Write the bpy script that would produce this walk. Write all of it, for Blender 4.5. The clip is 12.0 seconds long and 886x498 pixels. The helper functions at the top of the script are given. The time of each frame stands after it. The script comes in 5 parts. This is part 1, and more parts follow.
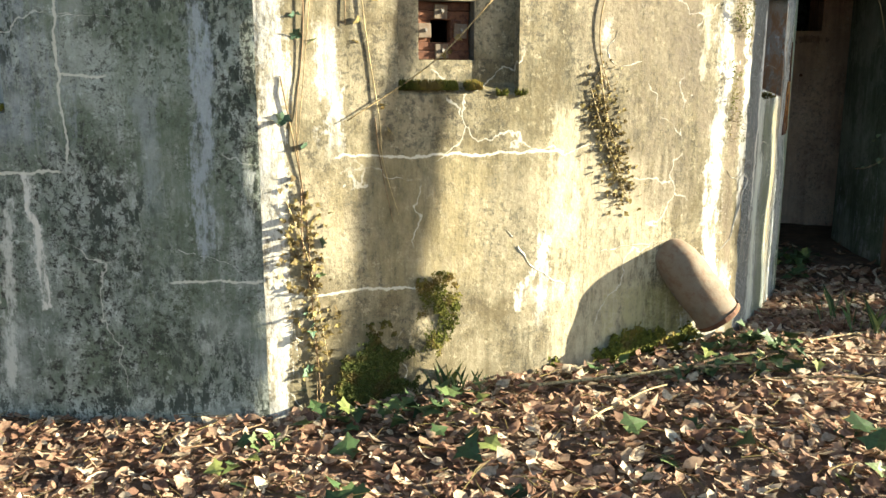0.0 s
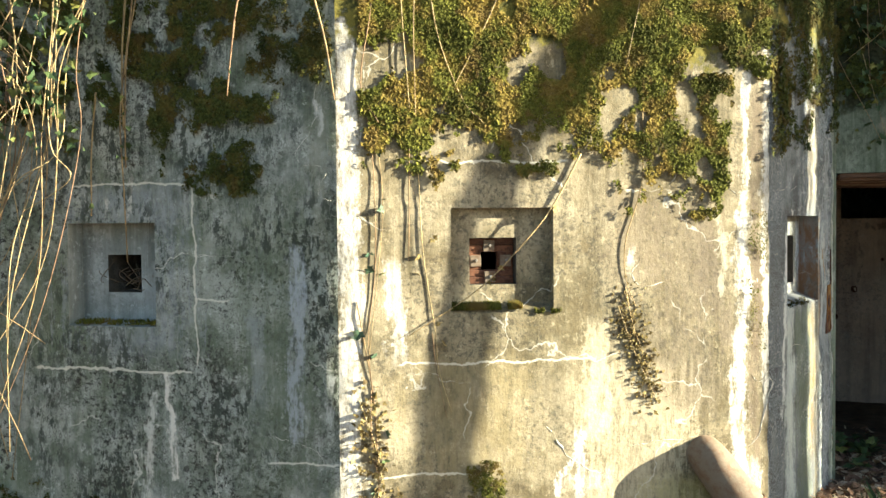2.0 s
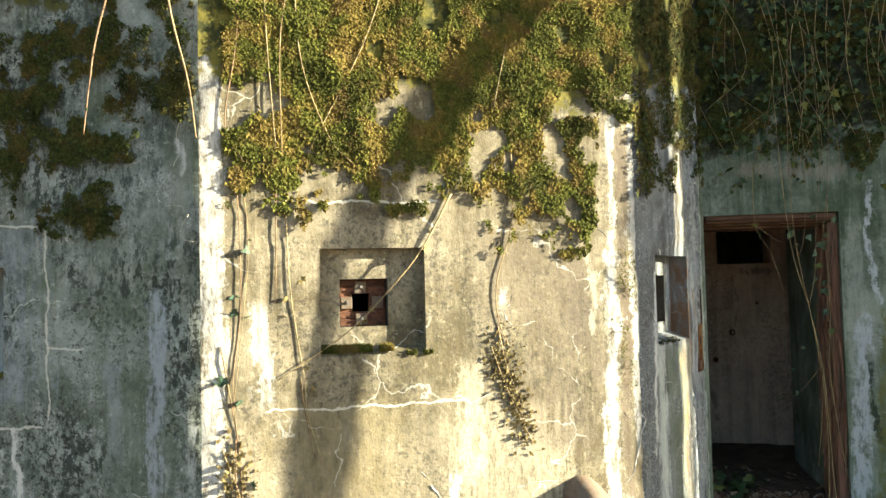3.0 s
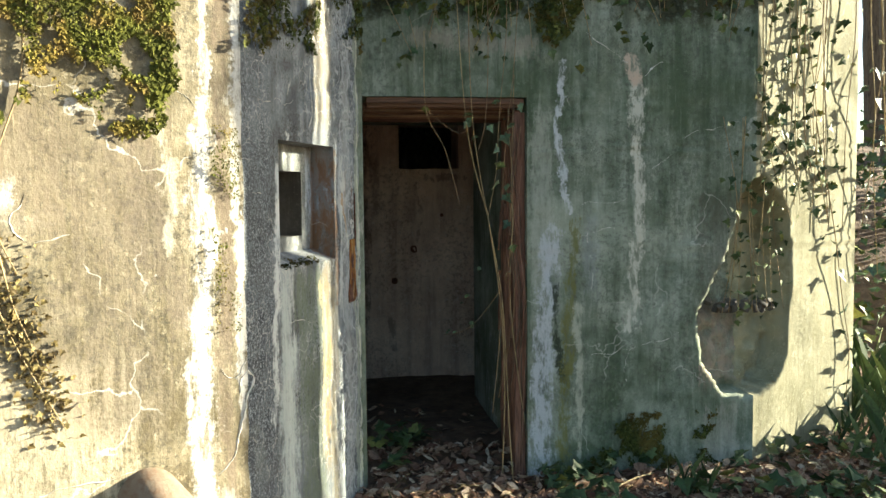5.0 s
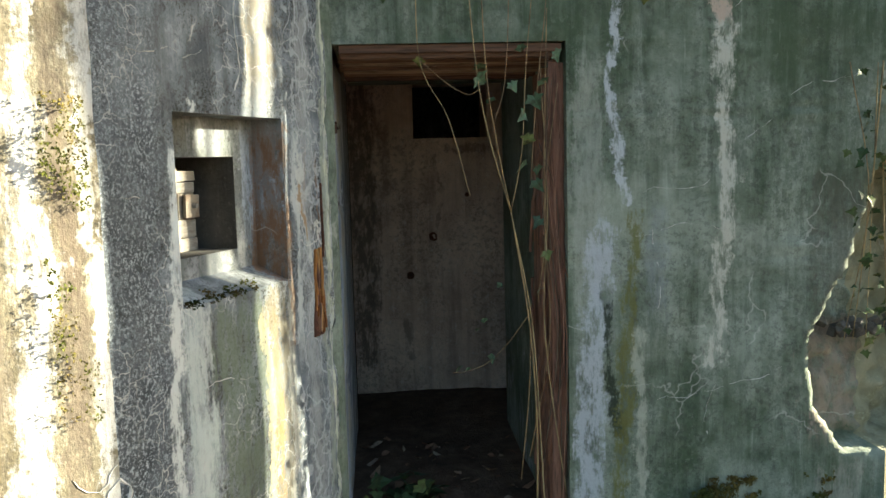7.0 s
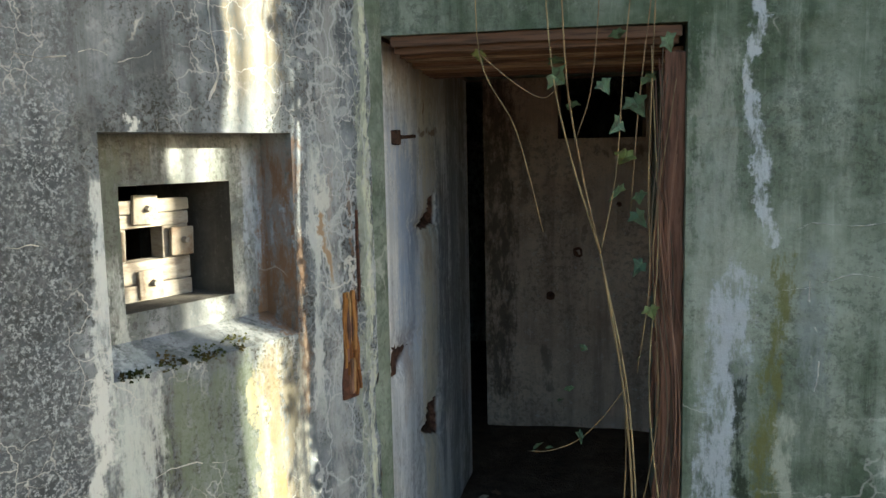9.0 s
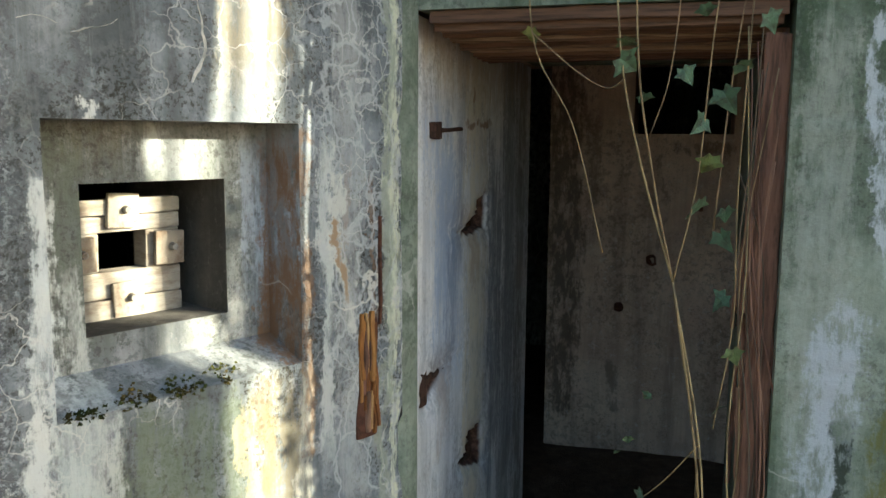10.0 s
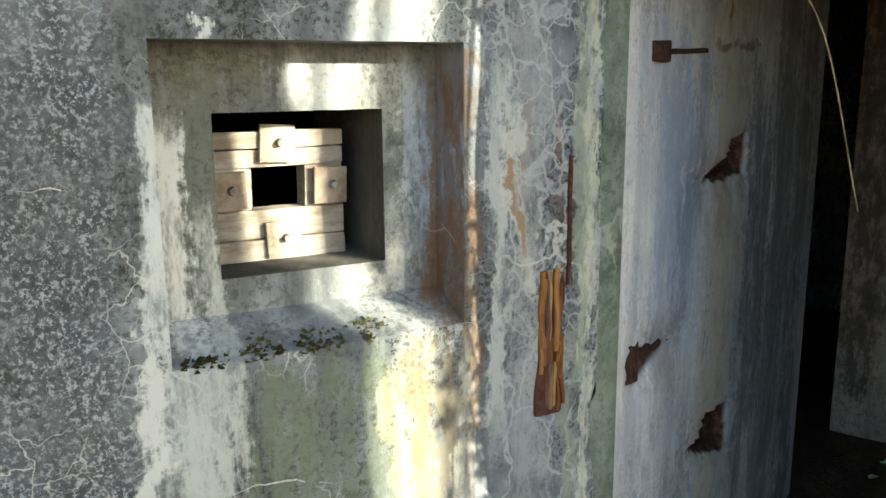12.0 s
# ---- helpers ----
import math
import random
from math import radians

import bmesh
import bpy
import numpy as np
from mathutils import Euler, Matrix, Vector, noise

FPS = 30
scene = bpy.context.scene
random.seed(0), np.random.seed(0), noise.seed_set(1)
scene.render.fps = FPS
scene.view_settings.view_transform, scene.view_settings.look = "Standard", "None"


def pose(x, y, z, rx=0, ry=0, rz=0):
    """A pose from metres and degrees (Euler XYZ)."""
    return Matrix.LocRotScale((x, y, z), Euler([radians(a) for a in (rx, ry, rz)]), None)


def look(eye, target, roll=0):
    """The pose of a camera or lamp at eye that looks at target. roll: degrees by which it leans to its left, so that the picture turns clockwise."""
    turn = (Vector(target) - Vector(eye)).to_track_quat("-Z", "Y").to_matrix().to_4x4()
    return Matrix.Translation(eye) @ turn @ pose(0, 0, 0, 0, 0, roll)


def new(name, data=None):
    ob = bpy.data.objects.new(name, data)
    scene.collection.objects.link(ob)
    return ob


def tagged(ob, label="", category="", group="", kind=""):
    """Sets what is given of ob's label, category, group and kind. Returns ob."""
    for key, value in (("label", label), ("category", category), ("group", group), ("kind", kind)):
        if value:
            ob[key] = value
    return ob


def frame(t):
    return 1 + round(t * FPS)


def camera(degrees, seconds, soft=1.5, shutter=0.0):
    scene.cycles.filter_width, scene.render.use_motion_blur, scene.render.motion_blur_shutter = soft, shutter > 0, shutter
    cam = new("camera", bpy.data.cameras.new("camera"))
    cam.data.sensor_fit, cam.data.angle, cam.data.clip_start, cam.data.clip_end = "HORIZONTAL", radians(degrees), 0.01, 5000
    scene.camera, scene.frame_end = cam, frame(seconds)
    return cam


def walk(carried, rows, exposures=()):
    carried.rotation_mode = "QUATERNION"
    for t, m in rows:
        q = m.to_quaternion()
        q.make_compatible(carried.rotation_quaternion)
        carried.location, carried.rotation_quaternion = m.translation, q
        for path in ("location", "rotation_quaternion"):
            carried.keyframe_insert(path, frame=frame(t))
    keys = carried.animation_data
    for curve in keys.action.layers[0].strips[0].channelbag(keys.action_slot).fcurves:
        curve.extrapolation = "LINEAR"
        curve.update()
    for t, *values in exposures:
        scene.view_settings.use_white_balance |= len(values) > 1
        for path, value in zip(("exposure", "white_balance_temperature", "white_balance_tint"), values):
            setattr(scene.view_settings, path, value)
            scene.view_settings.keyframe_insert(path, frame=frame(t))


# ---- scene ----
cam = camera(56.3, 12.0)
EXPOSURES = [(0, 2.72, 6350, 5), (3.5, 2.72, 6300, 5), (5.5, 2.82, 6200, 5), (7, 2.87, 6100, 5), (9, 2.92, 6050, 5), (10, 3.1, 6050, 5), (10.5, 3.14, 6050, 5), (12, 3.1, 6050, 5)]
PATH = [
    (0, (-1.452, -5.273, 1.267), (-1.692, -3.326, 0.877), 0.1),
    (0.5, (-1.224, -5.646, 1.412), (-1.677, -3.745, 0.986), -0.8),
    (1, (-1.045, -5.795, 1.485), (-1.537, -3.881, 1.179), -0.9),
    (1.5, (-0.916, -5.869, 1.614), (-1.415, -3.941, 1.432), -0.7),
    (2, (-0.847, -5.893, 1.671), (-1.439, -3.983, 1.619), -0.5),
    (2.5, (-0.703, -5.894, 1.654), (-1.324, -3.994, 1.707), -0.5),
    (3, (-0.659, -5.788, 1.561), (-1.041, -3.828, 1.654), -1.3),
    (3.5, (-0.577, -5.447, 1.438), (-0.585, -3.448, 1.502), -2.3),
    (3.7, (-0.539, -5.311, 1.453), (-0.435, -3.314, 1.477), -1.7),
    (5.3, (-0.147, -4.057, 1.491), (0.158, -2.086, 1.341), -0.4),
    (5.5, (-0.158, -3.979, 1.54), (0.172, -2.014, 1.367), -0.3),
    (6, (-0.078, -3.727, 1.546), (0.208, -1.757, 1.354), -1.2),
    (6.5, (0.059, -3.401, 1.576), (0.234, -1.42, 1.362), -1.3),
    (7, (0.158, -3.044, 1.579), (0.303, -1.061, 1.365), -1.5),
    (7.2, (0.181, -2.928, 1.616), (0.313, -0.946, 1.384), -1.1),
    (8.8, (0.581, -2.41, 1.674), (0.195, -0.461, 1.441), -1.2),
    (9, (0.624, -2.357, 1.672), (0.247, -0.407, 1.434), -1.2),
    (9.5, (0.66, -2.166, 1.667), (0.239, -0.226, 1.422), -0.7),
    (10, (0.634, -1.959, 1.695), (0.082, -0.055, 1.428), 0.4),
    (10.5, (0.634, -1.826, 1.691), (-0.13, 0.0, 1.404), 0.1),
    (11, (0.702, -1.696, 1.692), (-0.263, 0.025, 1.364), 0.1),
    (11.5, (0.761, -1.625, 1.685), (-0.346, 0.0, 1.322), 0.2),
    (12, (0.74, -1.569, 1.661), (-0.457, -0.019, 1.256), -0.5),
]
walk(cam, [(t, look(eye, target, roll)) for t, eye, target, roll in PATH], exposures=EXPOSURES)

# ---- light: low winter sun from the side, clear sky ----
SUN_AZ, SUN_EL = 8.0, 14.5          # degrees from +x towards +y, and above the ground
world = bpy.data.worlds.new("sky")
scene.world = world
world.use_nodes = True
sky = world.node_tree.nodes.new("ShaderNodeTexSky")
sky.sky_type, sky.sun_disc = "NISHITA", False
sky.sun_elevation, sky.sun_rotation = radians(SUN_EL), radians(90 - SUN_AZ)
world.node_tree.links.new(sky.outputs[0], world.node_tree.nodes["Background"].inputs[0])
world.node_tree.nodes["Background"].inputs[1].default_value = 0.051
S = Vector((math.cos(radians(SUN_EL)) * math.cos(radians(SUN_AZ)), math.cos(radians(SUN_EL)) * math.sin(radians(SUN_AZ)), math.sin(radians(SUN_EL))))
sun = new("sun", bpy.data.lights.new("sun", "SUN"))
sun.data.energy, sun.data.angle, sun.data.color = 5.0, radians(0.33), (1.0, 0.88, 0.65)
sun.matrix_world = look(S * 40, (0, 0, 0))


# ---- materials ----
class Nodes:
    """Short hand for a node material."""

    def __init__(self, name):
        self.mat = bpy.data.materials.new(name)
        self.mat.use_nodes = True
        self.t = self.mat.node_tree
        self.bsdf = self.t.nodes["Principled BSDF"]
        self.pos = self.t.nodes.new("ShaderNodeNewGeometry").outputs["Position"]
        self.uv = self.t.nodes.new("ShaderNodeUVMap").outputs[0]

    def put(self, sock, v):
        if isinstance(v, bpy.types.NodeSocket):
            self.t.links.new(v, sock)
        else:
            sock.default_value = v

    def math(self, op, a, b=0.0, c=0.0, clamp=False):
        n = self.t.nodes.new("ShaderNodeMath")
        n.operation, n.use_clamp = op, clamp
        for i, v in enumerate((a, b, c)):
            self.put(n.inputs[i], v)
        return n.outputs[0]

    def scale(self, vec, s):
        n = self.t.nodes.new("ShaderNodeVectorMath")
        n.operation = "MULTIPLY"
        self.put(n.inputs[0], vec)
        n.inputs[1].default_value = s
        return n.outputs[0]

    def vec(self, op, a, b, out=0):
        n = self.t.nodes.new("ShaderNodeVectorMath")
        n.operation = op
        self.put(n.inputs[0], a)
        self.put(n.inputs[1], b)
        return n.outputs[out]

    def noise(self, scale, detail=4.0, rough=0.6, vec=None, distort=0.0):
        n = self.t.nodes.new("ShaderNodeTexNoise")
        self.put(n.inputs["Vector"], vec or self.pos)
        n.inputs["Scale"].default_value, n.inputs["Detail"].default_value = scale, detail
        n.inputs["Roughness"].default_value, n.inputs["Distortion"].default_value = rough, distort
        return n.outputs[0]

    def step(self, v, lo, hi, a=0.0, b=1.0):
        n = self.t.nodes.new("ShaderNodeMapRange")
        n.interpolation_type = "SMOOTHSTEP"
        for i, x in enumerate((v, lo, hi, a, b)):
            self.put(n.inputs[i], x)
        return n.outputs[0]

    def mix(self, f, a, b, kind="MIX"):
        n = self.t.nodes.new("ShaderNodeMix")
        n.data_type, n.blend_type = "RGBA", kind
        self.put(n.inputs[0], f)
        self.put(n.inputs[6], a if isinstance(a, bpy.types.NodeSocket) else (*a, 1))
        self.put(n.inputs[7], b if isinstance(b, bpy.types.NodeSocket) else (*b, 1))
        return n.outputs[2]

    def ramp(self, f, stops):
        n = self.t.nodes.new("ShaderNodeValToRGB")
        e = n.color_ramp.elements
        while len(e) < len(stops):
            e.new(0.5)
        for el, (p, c) in zip(e, stops):
            el.position, el.color = p, (*c, 1)
        self.put(n.inputs[0], f)
        return n.outputs[0]

    def done(self, colour, rough=0.9, bump=None, strength=0.4, dist=0.01, metal=0.0, spec=0.3):
        self.put(self.bsdf.inputs["Base Color"], colour if isinstance(colour, bpy.types.NodeSocket) else (*colour, 1))
        self.put(self.bsdf.inputs["Roughness"], rough)
        self.bsdf.inputs["Metallic"].default_value = metal
        self.bsdf.inputs["Specular IOR Level"].default_value = spec
        if bump is not None:
            b = self.t.nodes.new("ShaderNodeBump")
            b.inputs["Strength"].default_value, b.inputs["Distance"].default_value = strength, dist
            self.t.links.new(bump, b.inputs["Height"])
            self.t.links.new(b.outputs[0], self.bsdf.inputs["Normal"])
        return self.mat


def along_line(m, points, warped):
    """How far a place on a wall is from a bent line on it."""
    near = None
    for (a, b), (c, e) in zip(points, points[1:]):
        run = (c - a, e - b, 0.0)
        off = m.vec("SUBTRACT", warped, (a, b, 0.0))
        k = m.math("DIVIDE", m.vec("DOT_PRODUCT", off, run, 1), run[0] ** 2 + run[1] ** 2, clamp=True)
        sc = m.t.nodes.new("ShaderNodeVectorMath")
        sc.operation = "SCALE"
        sc.inputs[0].default_value = run
        m.put(sc.inputs["Scale"], k)
        d = m.vec("LENGTH", m.vec("SUBTRACT", off, sc.outputs[0]), (0.0, 0.0, 0.0), 1)
        near = d if near is None else m.math("MINIMUM", near, d)
    return near


def concrete(name, low, high, green, streaks=(), soot=0.5, green_amount=0.5, cracks=0.6, moss_from=9.0, craze=0.0, lines=(), grit=34.0, flecks=0.35, veins=None, speckle=None, broken_out=False, mottle=0.0, runs=(), moss_tone=((0.04, 0.045, 0.012), (0.16, 0.14, 0.028))):
    """Weathered cast concrete. streaks: (u, top, bottom, half width, colour, strength) on the wall's own u and height;
    runs: (points of a bent line, half width, colour, strength)."""
    m = Nodes(name)
    sep = m.t.nodes.new("ShaderNodeSeparateXYZ")
    m.t.links.new(m.uv, sep.inputs[0])
    u, v = sep.outputs[0], sep.outputs[1]
    big, mid, fine = m.noise(1.3, 5, 0.6), m.noise(6.0, 6, 0.65), m.noise(70.0, 4, 0.7)
    drip = m.noise(1.0, 5, 0.65, m.scale(m.pos, (14, 14, 0.9)))
    drip2 = m.noise(1.0, 6, 0.7, m.scale(m.pos, (42, 42, 2.4)))
    col = m.mix(m.step(mid, 0.32, 0.68), low, high)
    col = m.mix(m.math("MULTIPLY", m.step(drip, 0.42, 0.66), 0.5), col, tuple(0.5 * c for c in low))
    col = m.mix(m.math("MULTIPLY", m.step(m.math("ADD", big, m.math("MULTIPLY", drip, 0.5)), 0.62, 0.92), green_amount), col, green)
    col = m.mix(m.math("MULTIPLY", m.step(drip2, 0.55, 0.72), 0.35), col, tuple(min(1, 1.35 * c) for c in high))
    blot = m.step(m.noise(11.0, 6, 0.75, m.scale(m.pos, (1, 1, 0.7))), 0.47, 0.60)
    col = m.mix(m.math("MULTIPLY", blot, 0.45), col, tuple(0.62 * a + 0.38 * b for a, b in zip(low, green)))
    broad = m.step(m.noise(2.1, 5, 0.65), 0.47, 0.62)
    col = m.mix(m.math("MULTIPLY", broad, 0.45), col, tuple(min(0.8, 1.2 * c) for c in high))
    # black lichen in spots, thickest in patches
    spot = m.step(m.noise(grit, 6, 0.8), 0.50, 0.57)
    patch = m.step(m.noise(2.6, 4, 0.6, m.scale(m.pos, (1, 1, 0.6))), 0.42, 0.56)
    col = m.mix(m.math("MULTIPLY", m.math("MULTIPLY", spot, patch), soot), col, (0.035, 0.035, 0.03))
    spot2 = m.step(m.noise(95.0, 4, 0.75), 0.52, 0.60)
    col = m.mix(m.math("MULTIPLY", m.math("MULTIPLY", spot2, m.step(m.noise(5.0, 5, 0.7), 0.40, 0.58)), soot * 0.8), col, (0.05, 0.048, 0.04))
    pale = m.step(m.noise(22.0, 6, 0.8), 0.56, 0.64)
    col = m.mix(m.math("MULTIPLY", pale, flecks), col, tuple(min(0.75, 1.7 * c) for c in high))
    wob = m.math("MULTIPLY", m.math("SUBTRACT", m.noise(1.0, 5, 0.75, m.scale(m.pos, (5, 5, 3))), 0.5), 0.16)
    rag = m.math("MULTIPLY", m.math("SUBTRACT", m.noise(26.0, 4, 0.75), 0.5), 0.06)
    uw = m.math("ADD", m.math("ADD", u, wob), rag)
    fray = m.math("MULTIPLY", m.math("SUBTRACT", m.noise(1.0, 6, 0.7, m.scale(m.pos, (24, 24, 2.2))), 0.5), 3.4)
    fleck = m.math("MULTIPLY", m.math("SUBTRACT", m.noise(48.0, 5, 0.75), 0.5), 2.2)
    torn = m.math("ADD", fray, fleck)
    worn = m.noise(1.0, 6, 0.78, m.scale(m.pos, (30, 30, 9)))
    ends_off = m.math("MULTIPLY", torn, 0.05)
    for u0, top, bottom, half, c, k in streaks:
        d = m.math("DIVIDE", m.math("ABSOLUTE", m.math("SUBTRACT", uw, u0)), half)
        across = m.step(m.math("ADD", d, torn), 0.55, 1.25, 1.0, 0.0)
        vv = m.math("ADD", v, ends_off)
        along = m.math("MULTIPLY", m.step(vv, bottom - 0.02, bottom + 0.14), m.step(vv, top - 0.06, top + 0.03, 1.0, 0.0))
        col = m.mix(m.math("MULTIPLY", m.math("MULTIPLY", across, along), m.math("MULTIPLY", m.step(worn, 0.36, 0.56, 0.25, 1.0), k)), col, c)
    if mottle:
        smear = m.step(m.noise(1.0, 7, 0.78, m.scale(m.pos, (24, 24, 11))), 0.49, 0.55)
        where = m.step(m.noise(1.0, 4, 0.6, m.scale(m.pos, (1.9, 1.9, 1.1))), 0.40, 0.58)
        col = m.mix(m.math("MULTIPLY", m.math("MULTIPLY", smear, where), mottle), col, (0.03, 0.038, 0.03))
    if runs:
        wn = m.t.nodes.new("ShaderNodeTexNoise")
        wn.inputs["Scale"].default_value, wn.inputs["Detail"].default_value, wn.inputs["Roughness"].default_value = 7.0, 6, 0.7
        m.t.links.new(m.pos, wn.inputs["Vector"])
        shift = m.scale(m.vec("SUBTRACT", wn.outputs["Color"], (0.5, 0.5, 0.5)), (0.15, 0.10, 0.0))
        warped = m.vec("ADD", m.uv, shift)
        broken = m.step(m.noise(1.0, 5, 0.75, m.scale(m.pos, (22, 22, 8))), 0.38, 0.54, 0.1, 1.0)
    if speckle:
        zone = m.math("MULTIPLY", m.step(uw, speckle - 0.03, speckle + 0.03, 1.0, 0.0), m.step(m.noise(1.0, 4, 0.6, m.scale(m.pos, (3.5, 3.5, 1.6))), 0.36, 0.60, 1.0, 0.55))
        crust = m.mix(m.step(m.noise(105.0, 5, 0.8), 0.49, 0.60), (0.04, 0.046, 0.052), (0.36, 0.40, 0.43))
        col = m.mix(zone, col, m.mix(m.step(mid, 0.40, 0.62, 0.0, 0.6), crust, (0.11, 0.125, 0.14)))
    if cracks:
        vn = m.t.nodes.new("ShaderNodeTexVoronoi")
        vn.feature = "DISTANCE_TO_EDGE"
        vn.inputs["Scale"].default_value = 1.15
        add = m.t.nodes.new("ShaderNodeVectorMath")
        add.operation = "MULTIPLY_ADD"
        nn = m.t.nodes.new("ShaderNodeTexNoise")
        nn.inputs["Scale"].default_value, nn.inputs["Detail"].default_value = 3.5, 6
        m.t.links.new(m.pos, nn.inputs["Vector"])
        m.t.links.new(nn.outputs["Color"], add.inputs[0])
        add.inputs[1].default_value = (0.45, 0.45, 0.45)
        m.t.links.new(m.pos, add.inputs[2])
        m.t.links.new(add.outputs[0], vn.inputs["Vector"])
        line = m.step(vn.outputs["Distance"], 0.0015, 0.0055, 1.0, 0.0)
        line = m.math("MULTIPLY", line, m.step(m.noise(2.6, 3), 0.50, 0.58))
        col = m.mix(m.math("MULTIPLY", line, cracks), col, (0.62, 0.60, 0.54))
    if craze:
        cz = m.t.nodes.new("ShaderNodeTexVoronoi")
        cz.feature = "DISTANCE_TO_EDGE"
        cz.inputs["Scale"].default_value = 15.0
        wv = m.t.nodes.new("ShaderNodeVectorMath")
        wv.operation = "MULTIPLY_ADD"
        wn = m.t.nodes.new("ShaderNodeTexNoise")
        wn.inputs["Scale"].default_value, wn.inputs["Detail"].default_value = 14.0, 5
        m.t.links.new(m.pos, wn.inputs["Vector"])
        m.t.links.new(wn.outputs["Color"], wv.inputs[0])
        wv.inputs[1].default_value = (0.09, 0.09, 0.09)
        m.t.links.new(m.pos, wv.inputs[2])
        m.t.links.new(wv.outputs[0], cz.inputs["Vector"])
        web = m.math("MULTIPLY", m.step(cz.outputs["Distance"], 0.004, 0.028, 1.0, 0.0), m.step(m.noise(3.0, 3), 0.45, 0.6))
        col = m.mix(m.math("MULTIPLY", web, craze), col, (0.50, 0.50, 0.48))
    if veins:
        vz = m.t.nodes.new("ShaderNodeTexVoronoi")
        vz.feature = "DISTANCE_TO_EDGE"
        vz.inputs["Scale"].default_value = 1.0
        vw = m.t.nodes.new("ShaderNodeVectorMath")
        vw.operation = "MULTIPLY_ADD"
        vm = m.t.nodes.new("ShaderNodeTexNoise")
        vm.inputs["Scale"].default_value, vm.inputs["Detail"].default_value = 9.0, 6
        m.t.links.new(m.pos, vm.inputs["Vector"])
        m.t.links.new(vm.outputs["Color"], vw.inputs[0])
        vw.inputs[1].default_value = (2.2, 2.2, 2.2)
        m.t.links.new(m.scale(m.pos, (13, 13, 5)), vw.inputs[2])
        m.t.links.new(vw.outputs[0], vz.inputs["Vector"])
        k = m.math("MULTIPLY", m.step(vz.outputs["Distance"], 0.01, 0.07, 1.0, 0.0), m.math("MULTIPLY", m.step(uw, veins[0] - 0.02, veins[0] + 0.02), m.step(uw, veins[1] - 0.02, veins[1] + 0.02, 1.0, 0.0)))
        col = m.mix(m.math("MULTIPLY", k, 0.65), col, (0.46, 0.48, 0.49))
    for points, half, c, k in runs:
        d = m.math("DIVIDE", along_line(m, points, warped), half)
        on = m.step(m.math("ADD", d, m.math("MULTIPLY", torn, 0.9)), 0.45, 1.2, 1.0, 0.0)
        col = m.mix(m.math("MULTIPLY", m.math("MULTIPLY", on, broken), k), col, c)
    # thin calcite lines along old formwork joints: (u0, z0, u1, z1), upright or level
    for a, b, c, e in lines:
        wig = m.math("MULTIPLY", m.math("SUBTRACT", m.noise(4.0, 5, 0.7), 0.5), 0.10)
        if abs(a - c) > abs(b - e):
            off, run, lo, hi = m.math("SUBTRACT", m.math("ADD", v, wig), (b + e) / 2), u, min(a, c), max(a, c)
        else:
            off, run, lo, hi = m.math("SUBTRACT", m.math("ADD", u, wig), (a + c) / 2), v, min(b, e), max(b, e)
        k = m.math("MULTIPLY", m.step(m.math("ABSOLUTE", off), 0.003, 0.008, 1.0, 0.0), m.math("MULTIPLY", m.step(run, lo - 0.01, lo + 0.02), m.step(run, hi - 0.02, hi + 0.01, 1.0, 0.0)))
        col = m.mix(m.math("MULTIPLY", k, 0.8), col, (0.62, 0.60, 0.52))
    if broken_out:
        at = m.t.nodes.new("ShaderNodeAttribute")
        at.attribute_name = "broken"
        core = m.mix(m.step(m.noise(38.0, 5, 0.75), 0.42, 0.6), (0.06, 0.03, 0.022), (0.16, 0.085, 0.06))
        col = m.mix(m.step(at.outputs["Fac"], 0.30, 0.62), col, core)
    if moss_from < 9:
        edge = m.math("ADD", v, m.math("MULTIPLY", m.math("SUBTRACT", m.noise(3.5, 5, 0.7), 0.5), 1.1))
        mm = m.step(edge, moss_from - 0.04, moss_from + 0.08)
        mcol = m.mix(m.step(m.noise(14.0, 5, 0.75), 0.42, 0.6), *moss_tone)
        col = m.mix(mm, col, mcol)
    h = m.math("ADD", m.math("MULTIPLY", fine, 0.35), m.math("ADD", m.math("MULTIPLY", mid, 0.9), m.math("MULTIPLY", drip2, 0.25)))
    return m.done(col, m.step(mid, 0.3, 0.7, 0.82, 0.98), h, 0.55, 0.012)


